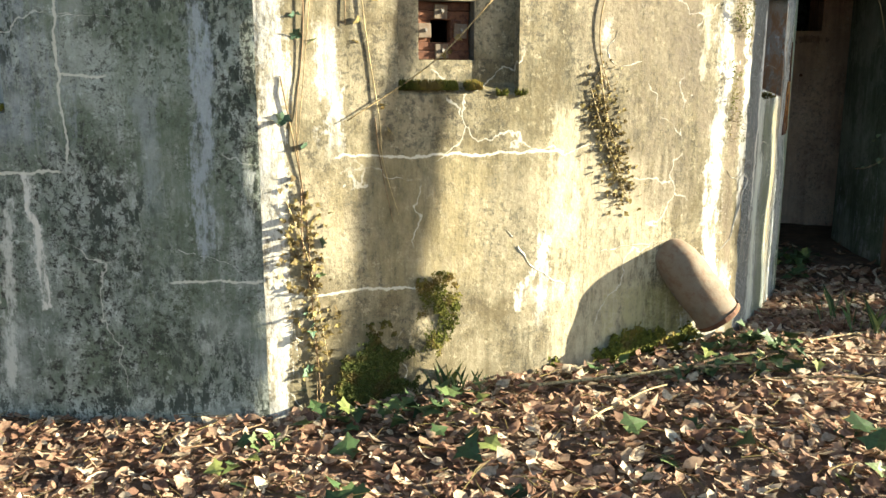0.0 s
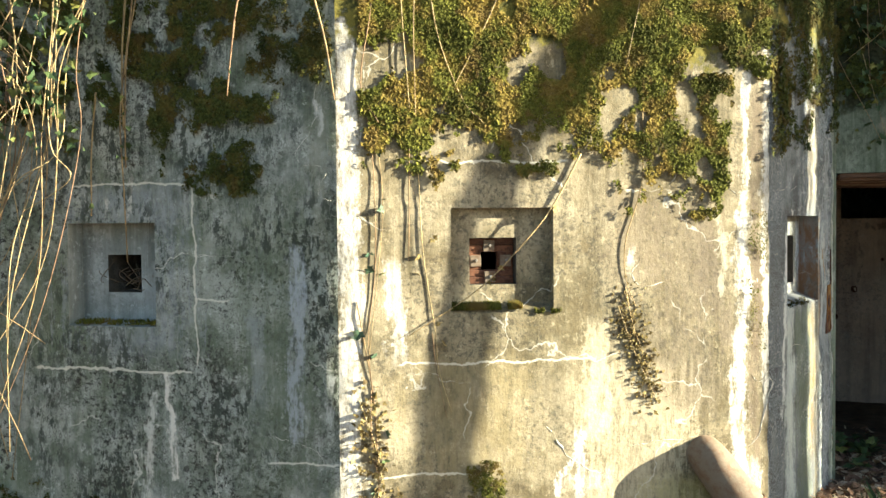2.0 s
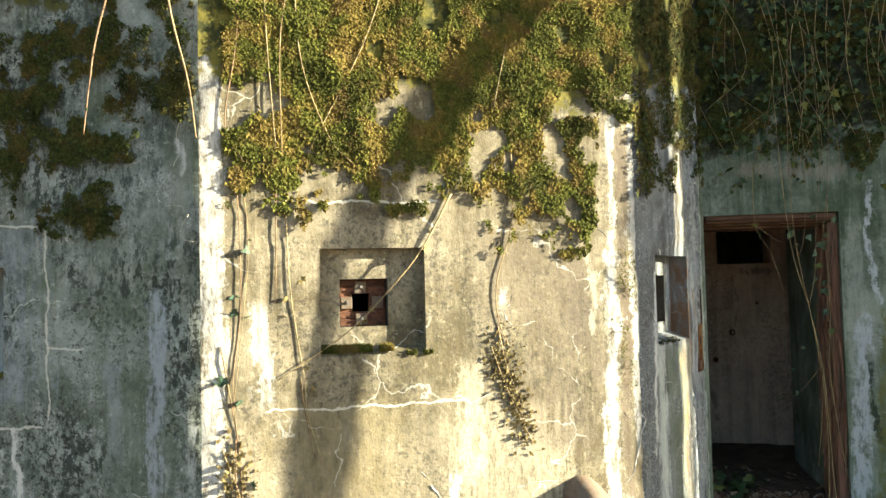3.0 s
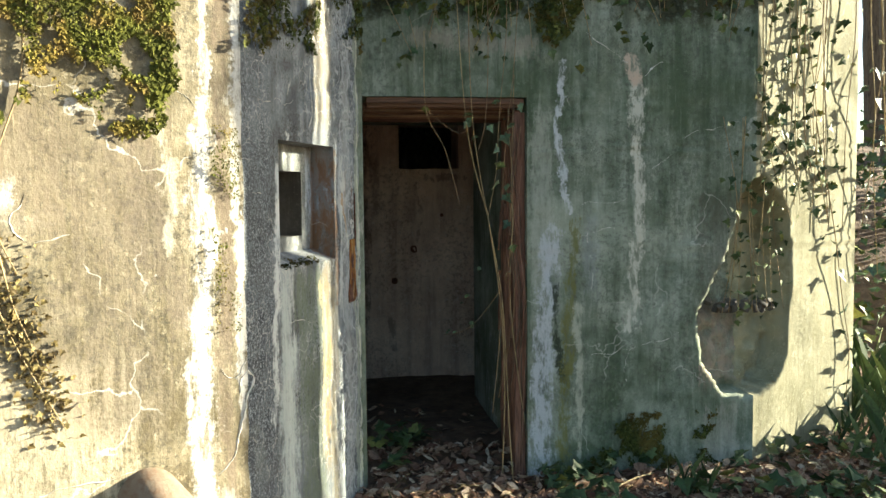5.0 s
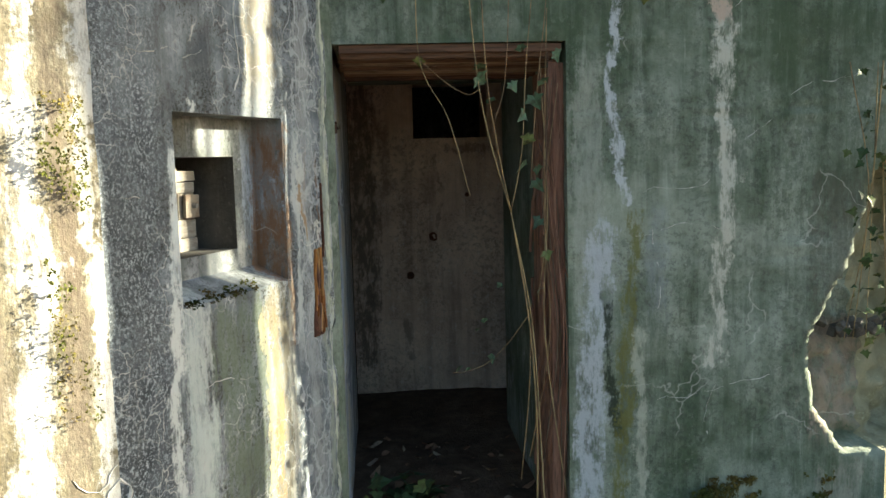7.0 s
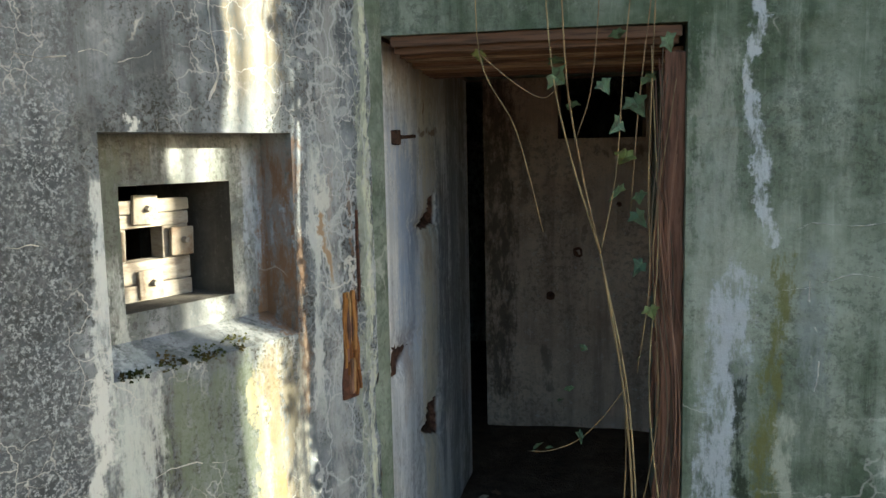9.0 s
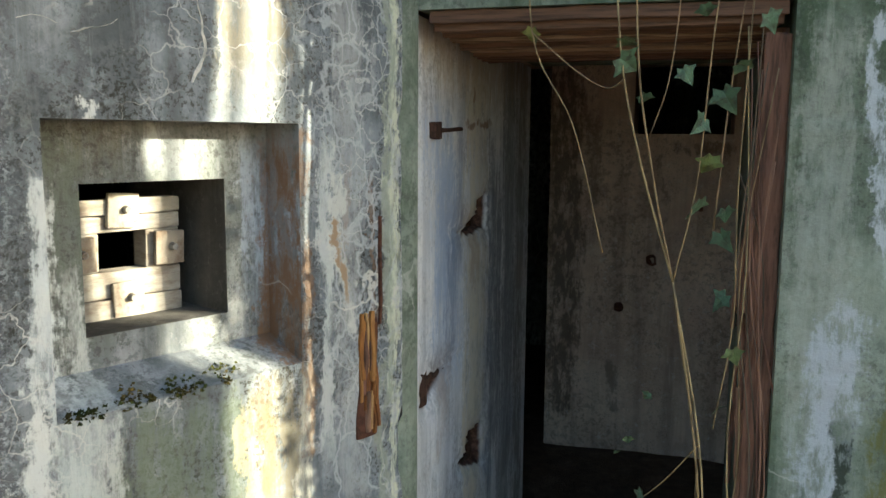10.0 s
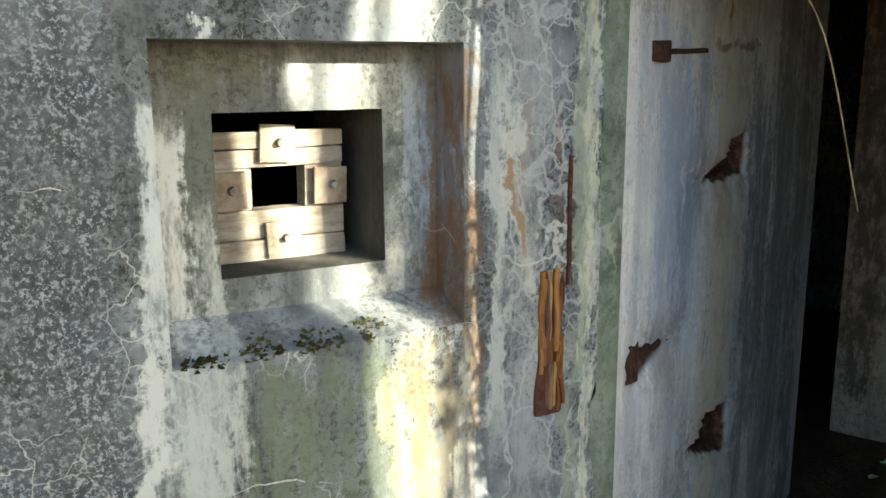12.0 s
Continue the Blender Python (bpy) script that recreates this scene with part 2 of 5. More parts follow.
WHITE, RUST = (0.62, 0.60, 0.55), (0.19, 0.105, 0.05)
BLUE = (0.36, 0.39, 0.42)
# moss_tone is darker than on the sunlit wall, with shade in the colour
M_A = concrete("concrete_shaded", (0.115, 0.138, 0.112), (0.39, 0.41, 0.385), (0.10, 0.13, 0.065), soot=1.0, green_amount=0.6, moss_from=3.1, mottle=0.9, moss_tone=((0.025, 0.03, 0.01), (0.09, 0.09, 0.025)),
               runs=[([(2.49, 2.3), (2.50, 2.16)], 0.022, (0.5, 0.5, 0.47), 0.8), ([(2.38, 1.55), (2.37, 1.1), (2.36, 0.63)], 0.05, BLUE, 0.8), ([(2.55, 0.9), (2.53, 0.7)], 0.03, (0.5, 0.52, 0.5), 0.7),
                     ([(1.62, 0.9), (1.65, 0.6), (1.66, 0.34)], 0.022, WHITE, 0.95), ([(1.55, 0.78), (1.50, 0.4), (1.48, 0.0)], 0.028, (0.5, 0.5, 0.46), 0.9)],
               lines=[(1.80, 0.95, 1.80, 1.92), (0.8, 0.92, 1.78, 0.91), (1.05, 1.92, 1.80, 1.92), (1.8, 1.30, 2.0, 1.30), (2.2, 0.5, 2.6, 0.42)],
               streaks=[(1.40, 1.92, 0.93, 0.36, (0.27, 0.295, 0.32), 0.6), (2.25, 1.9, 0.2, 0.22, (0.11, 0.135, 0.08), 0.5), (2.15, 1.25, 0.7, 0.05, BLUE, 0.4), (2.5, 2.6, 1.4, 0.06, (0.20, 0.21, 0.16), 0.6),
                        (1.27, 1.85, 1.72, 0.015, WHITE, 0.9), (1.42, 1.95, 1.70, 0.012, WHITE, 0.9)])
M_B = concrete("concrete_sunlit", (0.15, 0.122, 0.072), (0.34, 0.298, 0.212), (0.10, 0.082, 0.036), soot=0.6, green_amount=0.5, moss_from=2.62, mottle=0.22,
               runs=[([(2.17, 1.72), (2.17, 1.57), (2.15, 1.48), (2.19, 1.36), (2.16, 1.06), (2.15, 0.56), (2.16, 0.0)], 0.045, WHITE, 0.95),
                     ([(1.27, 0.58), (1.2, 0.42), (1.12, 0.25)], 0.018, WHITE, 0.8), ([(1.96, 1.7), (1.98, 1.35), (2.08, 1.1)], 0.07, (0.16, 0.13, 0.10), 0.5), ([(2.02, 1.75), (2.06, 1.6), (2.05, 1.3)], 0.02, (0.50, 0.46, 0.36), 0.7)],
               lines=[(0.3, 0.97, 1.35, 0.97), (0.0, 0.42, 0.7, 0.38), (0.3, 2.02, 1.2, 2.0)],
               streaks=[(1.6, 0.95, -0.1, 0.30, (0.52, 0.46, 0.33), 0.7), (0.7, 1.0, 0.3, 0.3, (0.30, 0.25, 0.14), 0.5), (1.35, 1.2, 0.5, 0.08, (0.50, 0.45, 0.33), 0.7), (1.9, 0.35, -0.1, 0.3, (0.30, 0.27, 0.10), 0.5), (0.05, 3.4, -0.3, 0.06, WHITE, 0.95), (2.19, 2.6, 1.55, 0.02, WHITE, 0.8), (2.31, 3.4, 0.6, 0.022, WHITE, 0.95), (2.25, 1.8, 0.9, 0.035, (0.07, 0.055, 0.04), 0.6), (2.14, 0.4, -0.2, 0.12, WHITE, 0.7),
                        (0.30, 1.5, 0.95, 0.045, WHITE, 0.8), (1.25, 0.6, 0.15, 0.03, WHITE, 0.8), (1.30, 0.36, 0.25, 0.13, WHITE, 0.7), (1.85, 1.8, 0.6, 0.2, (0.20, 0.165, 0.12), 0.65), (1.55, 1.9, 1.3, 0.14, (0.19, 0.155, 0.11), 0.6), (2.25, 2.4, 0.3, 0.03, (0.16, 0.125, 0.09), 0.8),
                        (1.55, 1.55, 1.40, 0.02, WHITE, 0.8), (1.6, 1.42, 1.38, 0.06, WHITE, 0.7)])
M_C = concrete("concrete_cheek", (0.088, 0.10, 0.11), (0.29, 0.32, 0.345), (0.07, 0.08, 0.08), soot=1.0, green_amount=0.3, moss_from=2.75, cracks=0.8, craze=0.75, grit=75.0, flecks=0.12, veins=(0.84, 1.2), speckle=0.21,
               runs=[([(0.27, 1.6), (0.27, 1.41), (0.245, 1.26), (0.22, 1.0), (0.2, 0.6)], 0.022, (0.55, 0.58, 0.57), 0.9), ([(0.3, 1.2), (0.3, 0.8), (0.28, 0.4), (0.3, 0.0)], 0.05, (0.42, 0.47, 0.46), 0.75),
                     ([(0.91, 1.6), (0.92, 1.45), (0.955, 1.3), (0.97, 1.25)], 0.02, (0.55, 0.56, 0.52), 0.85), ([(0.915, 1.5), (0.93, 1.42), (0.95, 1.33)], 0.012, (0.30, 0.17, 0.07), 0.8), ([(0.82, 1.69), (0.81, 1.4), (0.82, 1.2), (0.83, 1.0)], 0.022, (0.17, 0.10, 0.055), 0.7), ([(0.70, 1.18), (0.69, 1.05), (0.68, 0.95)], 0.035, (0.15, 0.125, 0.08), 0.75), ([(0.72, 0.85), (0.71, 0.6), (0.72, 0.4)], 0.02, (0.26, 0.17, 0.07), 0.7), ([(0.36, 1.75), (0.35, 1.72)], 0.009, (0.6, 0.62, 0.6), 0.9),
                     ([(1.07, 2.4), (1.075, 1.6), (1.06, 0.9), (1.05, 0.0)], 0.02, (0.30, 0.33, 0.27), 0.8)],
               lines=[],
               streaks=[(0.54, 1.19, -0.1, 0.14, (0.15, 0.18, 0.13), 0.75), (0.33, 1.25, -0.1, 0.05, (0.46, 0.49, 0.48), 0.8), (0.36, 0.9, -0.1, 0.05, (0.48, 0.54, 0.52), 0.7), (0.70, 1.15, 0.2, 0.03, (0.20, 0.15, 0.07), 0.7), (0.77, 1.19, -0.1, 0.05, (0.22, 0.195, 0.135), 0.85), (0.80, 1.19, -0.1, 0.02, (0.46, 0.46, 0.42), 0.6),
                        # pale streak at 1.10: sunlight on the chipped corner, put into the colour
                        (0.62, 1.95, 1.72, 0.018, (0.45, 0.45, 0.43), 0.7), (0.93, 1.65, 1.3, 0.014, RUST, 0.7), (1.10, 2.8, -0.1, 0.022, (0.66, 0.68, 0.52), 0.85), (1.03, 1.6, 0.9, 0.012, RUST, 0.6),
                        # tan stain at 0.69, coloured darker to hold down the sun patch there
                        (0.95, 2.2, -0.1, 0.05, (0.46, 0.47, 0.46), 0.5), (0.27, 1.62, 1.1, 0.022, (0.50, 0.54, 0.55), 0.9), (0.10, 0.95, -0.1, 0.05, (0.42, 0.43, 0.38), 0.6), (0.69, 2.5, 1.74, 0.085, (0.19, 0.17, 0.13), 0.9), (0.87, 1.7, 0.9, 0.02, (0.55, 0.58, 0.56), 0.8), (0.66, 1.16, 0.3, 0.02, (0.48, 0.42, 0.24), 0.7)])
# moss_tone is near black: shade under the hanging ivy, put into the colour
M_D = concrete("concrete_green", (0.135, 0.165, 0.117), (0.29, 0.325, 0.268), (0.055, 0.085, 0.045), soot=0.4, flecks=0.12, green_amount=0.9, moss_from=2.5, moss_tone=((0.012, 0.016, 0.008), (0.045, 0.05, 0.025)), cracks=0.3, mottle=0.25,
               runs=[([(1.41, 2.2), (1.42, 2.18), (1.45, 2.05), (1.44, 1.68), (1.47, 1.46), (1.436, 1.08), (1.42, 0.78)], 0.036, (0.46, 0.46, 0.39), 1.0), ([(1.41, 2.2), (1.44, 2.1)], 0.04, (0.45, 0.33, 0.25), 0.8), ([(1.05, 2.19), (1.04, 2.01), (1.0, 1.86), (1.04, 1.54), (1.08, 1.41)], 0.018, (0.46, 0.49, 0.51), 0.9), ([(0.98, 1.28), (0.97, 1.1), (0.93, 0.6), (0.92, 0.0)], 0.06, (0.42, 0.45, 0.48), 0.9), ([(1.0, 1.05), (1.0, 0.72), (1.05, 0.5)], 0.024, (0.025, 0.035, 0.02), 0.95), ([(1.11, 1.35), (1.08, 0.9), (1.05, 0.4), (1.04, 0.1)], 0.03, (0.13, 0.13, 0.035), 0.8), ([(1.12, 0.9), (1.13, 0.5), (1.12, 0.1)], 0.025, (0.40, 0.41, 0.33), 0.7), ([(0.86, 2.26), (0.6, 2.27), (0.3, 2.3)], 0.06, (0.33, 0.30, 0.25), 0.5)],
               streaks=[(1.85, 2.1, 1.2, 0.2, (0.06, 0.085, 0.045), 0.5), (0.93, 1.95, 0.9, 0.05, (0.36, 0.38, 0.33), 0.5), (1.2, 1.4, 0.9, 0.04, (0.25, 0.28, 0.28), 0.5), (2.0, 0.9, 0.38, 0.2, (0.30, 0.24, 0.19), 0.8), (1.95, 1.5, 0.85, 0.15, (0.10, 0.09, 0.07), 0.5), (1.95, 0.35, -0.1, 0.1, (0.34, 0.33, 0.28), 0.6)])
M_F = concrete("concrete_yellow", (0.20, 0.19, 0.115), (0.28, 0.27, 0.185), (0.145, 0.14, 0.066), soot=0.2, green_amount=0.3, cracks=0.2)
M_REVEAL = concrete("concrete_limewashed", (0.76, 0.77, 0.80), (0.92, 0.90, 0.88), (0.44, 0.46, 0.50), soot=0.35, green_amount=0.5, cracks=0.3, mottle=0.2, broken_out=True,
                    # the blue runs and streaks put the sky's tint into the limewash colour
                    runs=[([(0.64, 2.0), (0.62, 1.5), (0.66, 1.1), (0.63, 0.6), (0.62, 0.0)], 0.11, (0.72, 0.66, 0.53), 0.8), ([(0.25, 1.7), (0.35, 1.5), (0.30, 1.25)], 0.13, (0.42, 0.50, 0.64), 0.7), ([(0.4, 1.35), (0.36, 1.1)], 0.07, (0.28, 0.34, 0.46), 0.6), ([(0.95, 1.5), (1.0, 1.2), (0.98, 0.9), (1.0, 0.6)], 0.10, (0.20, 0.21, 0.23), 0.7), ([(1.2, 1.9), (1.15, 1.3), (1.2, 0.4)], 0.07, (0.24, 0.25, 0.26), 0.6), ([(1.45, 2.0), (1.45, 1.0), (1.45, 0.0)], 0.12, (0.22, 0.20, 0.18), 0.7), ([(0.2, 1.95), (0.6, 1.93), (1.5, 1.96)], 0.14, (0.48, 0.40, 0.31), 0.5), ([(0.66, 1.36), (0.67, 1.28)], 0.07, (0.46, 0.36, 0.27), 0.6), ([(0.3, 0.95), (0.28, 0.85)], 0.06, (0.5, 0.4, 0.34), 0.5), ([(0.55, 1.73), (0.9, 1.74)], 0.012, (0.25, 0.15, 0.09), 0.8), ([(0.62, 1.85), (0.63, 1.78)], 0.012, (0.30, 0.18, 0.10), 0.8)],
                    streaks=[(0.72, 2.1, -0.1, 0.12, (0.62, 0.56, 0.44), 0.6), (0.35, 1.6, 0.9, 0.16, (0.52, 0.60, 0.74), 0.6), (0.45, 1.75, 1.25, 0.05, (0.30, 0.34, 0.42), 0.6), (0.92, 1.7, 0.2, 0.04, (0.20, 0.22, 0.26), 0.7), (1.2, 2.1, -0.1, 0.14, (0.18, 0.20, 0.23), 0.6), (1.02, 1.5, 0.7, 0.06, (0.16, 0.17, 0.19), 0.6), (0.6, 1.5, 1.3, 0.2, RUST, 0.3), (0.3, 1.1, 0.9, 0.12, RUST, 0.5)])
M_NICHE = concrete("concrete_niche_pale", (0.125, 0.138, 0.145), (0.29, 0.305, 0.315), (0.09, 0.10, 0.075), soot=0.55, green_amount=0.6, cracks=0.3, grit=60.0, flecks=0.2,
                   streaks=[(0.36, 1.7, 1.2, 0.04, (0.13, 0.15, 0.12), 0.7), (0.78, 1.7, 1.3, 0.045, (0.40, 0.44, 0.49), 0.85), (0.305, 1.6, 1.15, 0.035, (0.62, 0.66, 0.66), 1.0), (0.36, 1.45, 1.15, 0.025, (0.55, 0.58, 0.57), 0.8), (0.52, 1.72, 1.6, 0.035, (0.55, 0.58, 0.58), 0.9), (0.43, 1.70, 1.62, 0.05, (0.26, 0.22, 0.14), 0.7), (0.72, 1.36, 1.24, 0.025, (0.52, 0.52, 0.48), 0.9),
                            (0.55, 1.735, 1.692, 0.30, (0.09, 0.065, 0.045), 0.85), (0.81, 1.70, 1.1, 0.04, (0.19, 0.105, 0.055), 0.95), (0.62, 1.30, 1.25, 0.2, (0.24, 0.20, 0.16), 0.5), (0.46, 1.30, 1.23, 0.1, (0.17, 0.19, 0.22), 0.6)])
# recess shade put into the colour: embrasure tunnels, and stones in the broken corner
M_TUNNEL = concrete("concrete_recess_shade", (0.06, 0.055, 0.05), (0.13, 0.12, 0.105), (0.04, 0.04, 0.035), soot=0.5, cracks=0.0)
M_NICHE_A = concrete("concrete_niche_grey", (0.22, 0.245, 0.25), (0.38, 0.41, 0.42), (0.12, 0.14, 0.12), soot=0.25, green_amount=0.6, cracks=0.0)
M_IN = concrete("concrete_inside", (0.56, 0.43, 0.345), (0.68, 0.55, 0.45), (0.27, 0.20, 0.16), soot=0.4, green_amount=0.3, cracks=0.2,
                runs=[([(1.62, 2.0), (1.66, 1.2), (1.64, 0.3)], 0.09, (0.12, 0.10, 0.085), 0.85), ([(1.75, 1.9), (1.8, 1.4)], 0.04, (0.16, 0.13, 0.11), 0.6), ([(2.2, 1.66), (2.5, 1.64)], 0.03, (0.14, 0.11, 0.09), 0.7), ([(1.9, 0.5), (1.92, 0.3)], 0.03, (0.14, 0.12, 0.10), 0.6), ([(2.1, 1.6), (2.15, 1.35), (2.1, 1.1)], 0.012, (0.2, 0.16, 0.13), 0.6)])


def soil():
    m = Nodes("woodland_soil")
    c = m.ramp(m.noise(9, 6, 0.7), [(0.3, (0.05, 0.035, 0.026)), (0.55, (0.14, 0.095, 0.065)), (0.75, (0.24, 0.17, 0.12))])
    return m.done(c, 0.95, m.noise(40, 5, 0.7), 0.8, 0.03)


def by_island(name, stops, rough=0.7, veins=True, trans=0.0):
    m = Nodes(name)
    g = m.t.nodes.new("ShaderNodeNewGeometry")
    c = m.ramp(g.outputs["Random Per Island"], stops)
    c = m.mix(m.step(m.noise(60, 4), 0.4, 0.7, 0.0, 0.5), c, (0.03, 0.02, 0.012), "MIX")
    mat = m.done(c, rough, m.noise(120, 3), 0.3, 0.004, spec=0.2)
    if trans:
        body = next(n for n in m.t.nodes if n.type == "BSDF_PRINCIPLED")
        out = next(n for n in m.t.nodes if n.type == "OUTPUT_MATERIAL")
        thin, both = m.t.nodes.new("ShaderNodeBsdfTranslucent"), m.t.nodes.new("ShaderNodeMixShader")
        m.t.links.new(c, thin.inputs["Color"])
        both.inputs[0].default_value = trans
        m.t.links.new(body.outputs[0], both.inputs[1])
        m.t.links.new(thin.outputs[0], both.inputs[2])
        m.t.links.new(both.outputs[0], out.inputs["Surface"])
    return mat


def by_object(name, stops, rough=0.8, grain=(60, 60, 5), dirt=(0.03, 0.02, 0.015), metal=0.0):
    m = Nodes(name)
    o = m.t.nodes.new("ShaderNodeObjectInfo")
    c = m.ramp(o.outputs["Random"], stops)
    c = m.mix(m.step(m.noise(1.0, 6, 0.7, m.scale(m.pos, grain)), 0.42, 0.66, 0.0, 0.75), c, dirt)
    return m.done(c, rough, m.noise(1.0, 6, 0.7, m.scale(m.pos, grain)), 0.7, 0.006, metal)


M_SOIL = soil()
M_LITTER = by_island("dead_leaves", [(0.0, (0.20, 0.11, 0.08)), (0.25, (0.32, 0.19, 0.13)), (0.5, (0.40, 0.26, 0.18)), (0.82, (0.56, 0.43, 0.31)), (1.0, (0.74, 0.66, 0.52))], 0.8, trans=0.42)
M_IVY = by_island("ivy_leaves", [(0.0, (0.025, 0.05, 0.02)), (0.5, (0.05, 0.09, 0.035)), (0.85, (0.10, 0.14, 0.05)), (1.0, (0.24, 0.24, 0.06))], 0.55)
M_IVYO = by_object("ivy_leaf", [(0.0, (0.04, 0.085, 0.05)), (0.75, (0.09, 0.16, 0.095)), (0.9, (0.12, 0.16, 0.05)), (1.0, (0.28, 0.23, 0.05))], 0.5, (50, 50, 50))
M_DRYLEAF = by_island("withered_leaves", [(0.0, (0.09, 0.065, 0.03)), (0.6, (0.22, 0.17, 0.07)), (1.0, (0.38, 0.32, 0.14))], 0.7, trans=0.35)


def moss_mat(name, dark, mid, gold):
    m = Nodes(name)
    g = m.t.nodes.new("ShaderNodeNewGeometry")
    c = m.mix(g.outputs["Random Per Island"], dark, mid)
    c = m.mix(m.math("MULTIPLY", m.step(m.noise(5.5, 4, 0.65), 0.46, 0.62), 0.85), c, gold)
    c = m.mix(m.math("MULTIPLY", m.step(m.noise(3.0, 5, 0.7), 0.50, 0.64), 0.8), c, tuple(0.6 * x for x in dark))
    c = m.mix(m.math("MULTIPLY", m.step(m.noise(11.0, 5, 0.7), 0.52, 0.64), 0.7), c, (0.6 * gold[0], 0.42 * gold[0], 0.16 * gold[0]))
    return m.done(c, 0.95, m.noise(140, 3), 0.4, 0.004, spec=0.1)


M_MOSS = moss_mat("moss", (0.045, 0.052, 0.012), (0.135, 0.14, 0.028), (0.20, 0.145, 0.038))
# darker copy of the moss above, with shade put into its colour
M_MOSS_SHADE = moss_mat("moss_shade_tone", (0.024, 0.034, 0.010), (0.075, 0.088, 0.024), (0.11, 0.09, 0.026))
M_STEM = by_object("dry_stems", [(0.0, (0.20, 0.12, 0.07)), (0.5, (0.34, 0.25, 0.12)), (1.0, (0.42, 0.33, 0.17))], 0.7, (80, 80, 10))
M_BARK = by_object("bark", [(0.0, (0.10, 0.075, 0.05)), (1.0, (0.16, 0.12, 0.08))], 0.9, (30, 30, 6))
M_WOOD = by_object("rotten_timber", [(0.0, (0.16, 0.075, 0.05)), (0.5, (0.22, 0.11, 0.075)), (1.0, (0.30, 0.17, 0.11))], 0.85, (50, 50, 4))
M_WOODX = by_object("rotten_timber_across", [(0.0, (0.09, 0.045, 0.03)), (0.6, (0.20, 0.12, 0.075)), (1.0, (0.34, 0.25, 0.16))], 0.85, (5, 80, 90))
M_ORANGE = by_object("orange_rotten_timber", [(0.0, (0.20, 0.075, 0.02)), (0.6, (0.36, 0.16, 0.04)), (1.0, (0.48, 0.30, 0.13))], 0.8, (70, 70, 9), (0.07, 0.025, 0.012))
M_RUST = by_object("rust", [(0.0, (0.10, 0.042, 0.025)), (1.0, (0.16, 0.07, 0.038))], 0.85, (40, 40, 40), (0.035, 0.014, 0.01))
M_OLDIRON = by_object("dark_rusted_iron", [(0.0, (0.05, 0.027, 0.018)), (1.0, (0.10, 0.05, 0.032))], 0.9, (50, 50, 50), (0.015, 0.01, 0.008))
M_CALCITE = Nodes("calcite")
M_CALCITE = M_CALCITE.done(M_CALCITE.mix(M_CALCITE.step(M_CALCITE.noise(30, 5, 0.7), 0.4, 0.62), (0.33, 0.33, 0.30), (0.60, 0.58, 0.53)), 0.9, M_CALCITE.noise(90, 4), 0.5, 0.004)
M_PLATE = by_object("weathered_steel_plate", [(0.0, (0.27, 0.23, 0.18)), (1.0, (0.42, 0.38, 0.31))], 0.75, (22, 22, 22), (0.16, 0.10, 0.06))
M_BOARD = by_object("weathered_pale_boards", [(0.0, (0.24, 0.215, 0.175)), (0.5, (0.31, 0.285, 0.24)), (1.0, (0.38, 0.355, 0.31))], 0.85, (9, 9, 34), (0.15, 0.11, 0.08))
M_BOLT = by_object("grey_bolt_steel", [(0.0, (0.22, 0.22, 0.21)), (1.0, (0.30, 0.29, 0.27))], 0.6, (40, 40, 40), (0.12, 0.08, 0.05), 0.4)
M_PIPE = by_object("rusty_vent_pipe", [(0.0, (0.15, 0.12, 0.09)), (1.0, (0.17, 0.135, 0.10))], 0.8, (22, 22, 22), (0.13, 0.075, 0.045))


# ---- mesh helpers ----
def mesh_ob(name, verts, faces, mat, parent=None, label="", uvs=None, smooth=False):
    me = bpy.data.meshes.new(name)
    me.from_pydata([tuple(v) for v in verts], [], faces)
    if uvs is not None:
        lay = me.uv_layers.new(name="UVMap")
        idx = np.empty(len(me.loops), dtype=np.int32)
        me.loops.foreach_get("vertex_index", idx)
        lay.data.foreach_set("uv", np.asarray(uvs, dtype=np.float32)[idx].ravel())
    me.materials.append(mat)
    if smooth:
        me.shade_smooth()
    ob = new(name, me)
    if parent:
        ob.parent = parent
    return tagged(ob, label)


def part(name, bm, material, parent, label=""):
    me = bpy.data.meshes.new(name)
    bm.to_mesh(me)
    bm.free()
    me.materials.append(material)
    ob = new(name, me)
    ob.parent = parent
    return tagged(ob, label)


def block(size, m=None, bevel=0.006, rough=0.0, cuts=0):
    """A box with worn, bevelled edges."""
    bm = bmesh.new()
    bmesh.ops.create_cube(bm, size=1.0, matrix=Matrix.Diagonal((*size, 1)))
    if cuts:
        long = max(range(3), key=lambda i: size[i])
        es = [e for e in bm.edges if abs((e.verts[0].co - e.verts[1].co)[long]) > 0.5 * size[long]]
        bmesh.ops.subdivide_edges(bm, edges=es, cuts=cuts)
    if bevel:
        es = [e for e in bm.edges if len(e.link_faces) == 2 and e.calc_face_angle() > 0.5]
        bmesh.ops.bevel(bm, geom=es, offset=bevel, segments=2, affect="EDGES", profile=0.6)
    if rough:
        off = random.uniform(0, 99)
        for v in bm.verts:
            v.co += rough * noise.noise_vector(v.co * 14 + Vector((off, off, off)))
    if m is not None:
        bm.transform(m)
    return bm


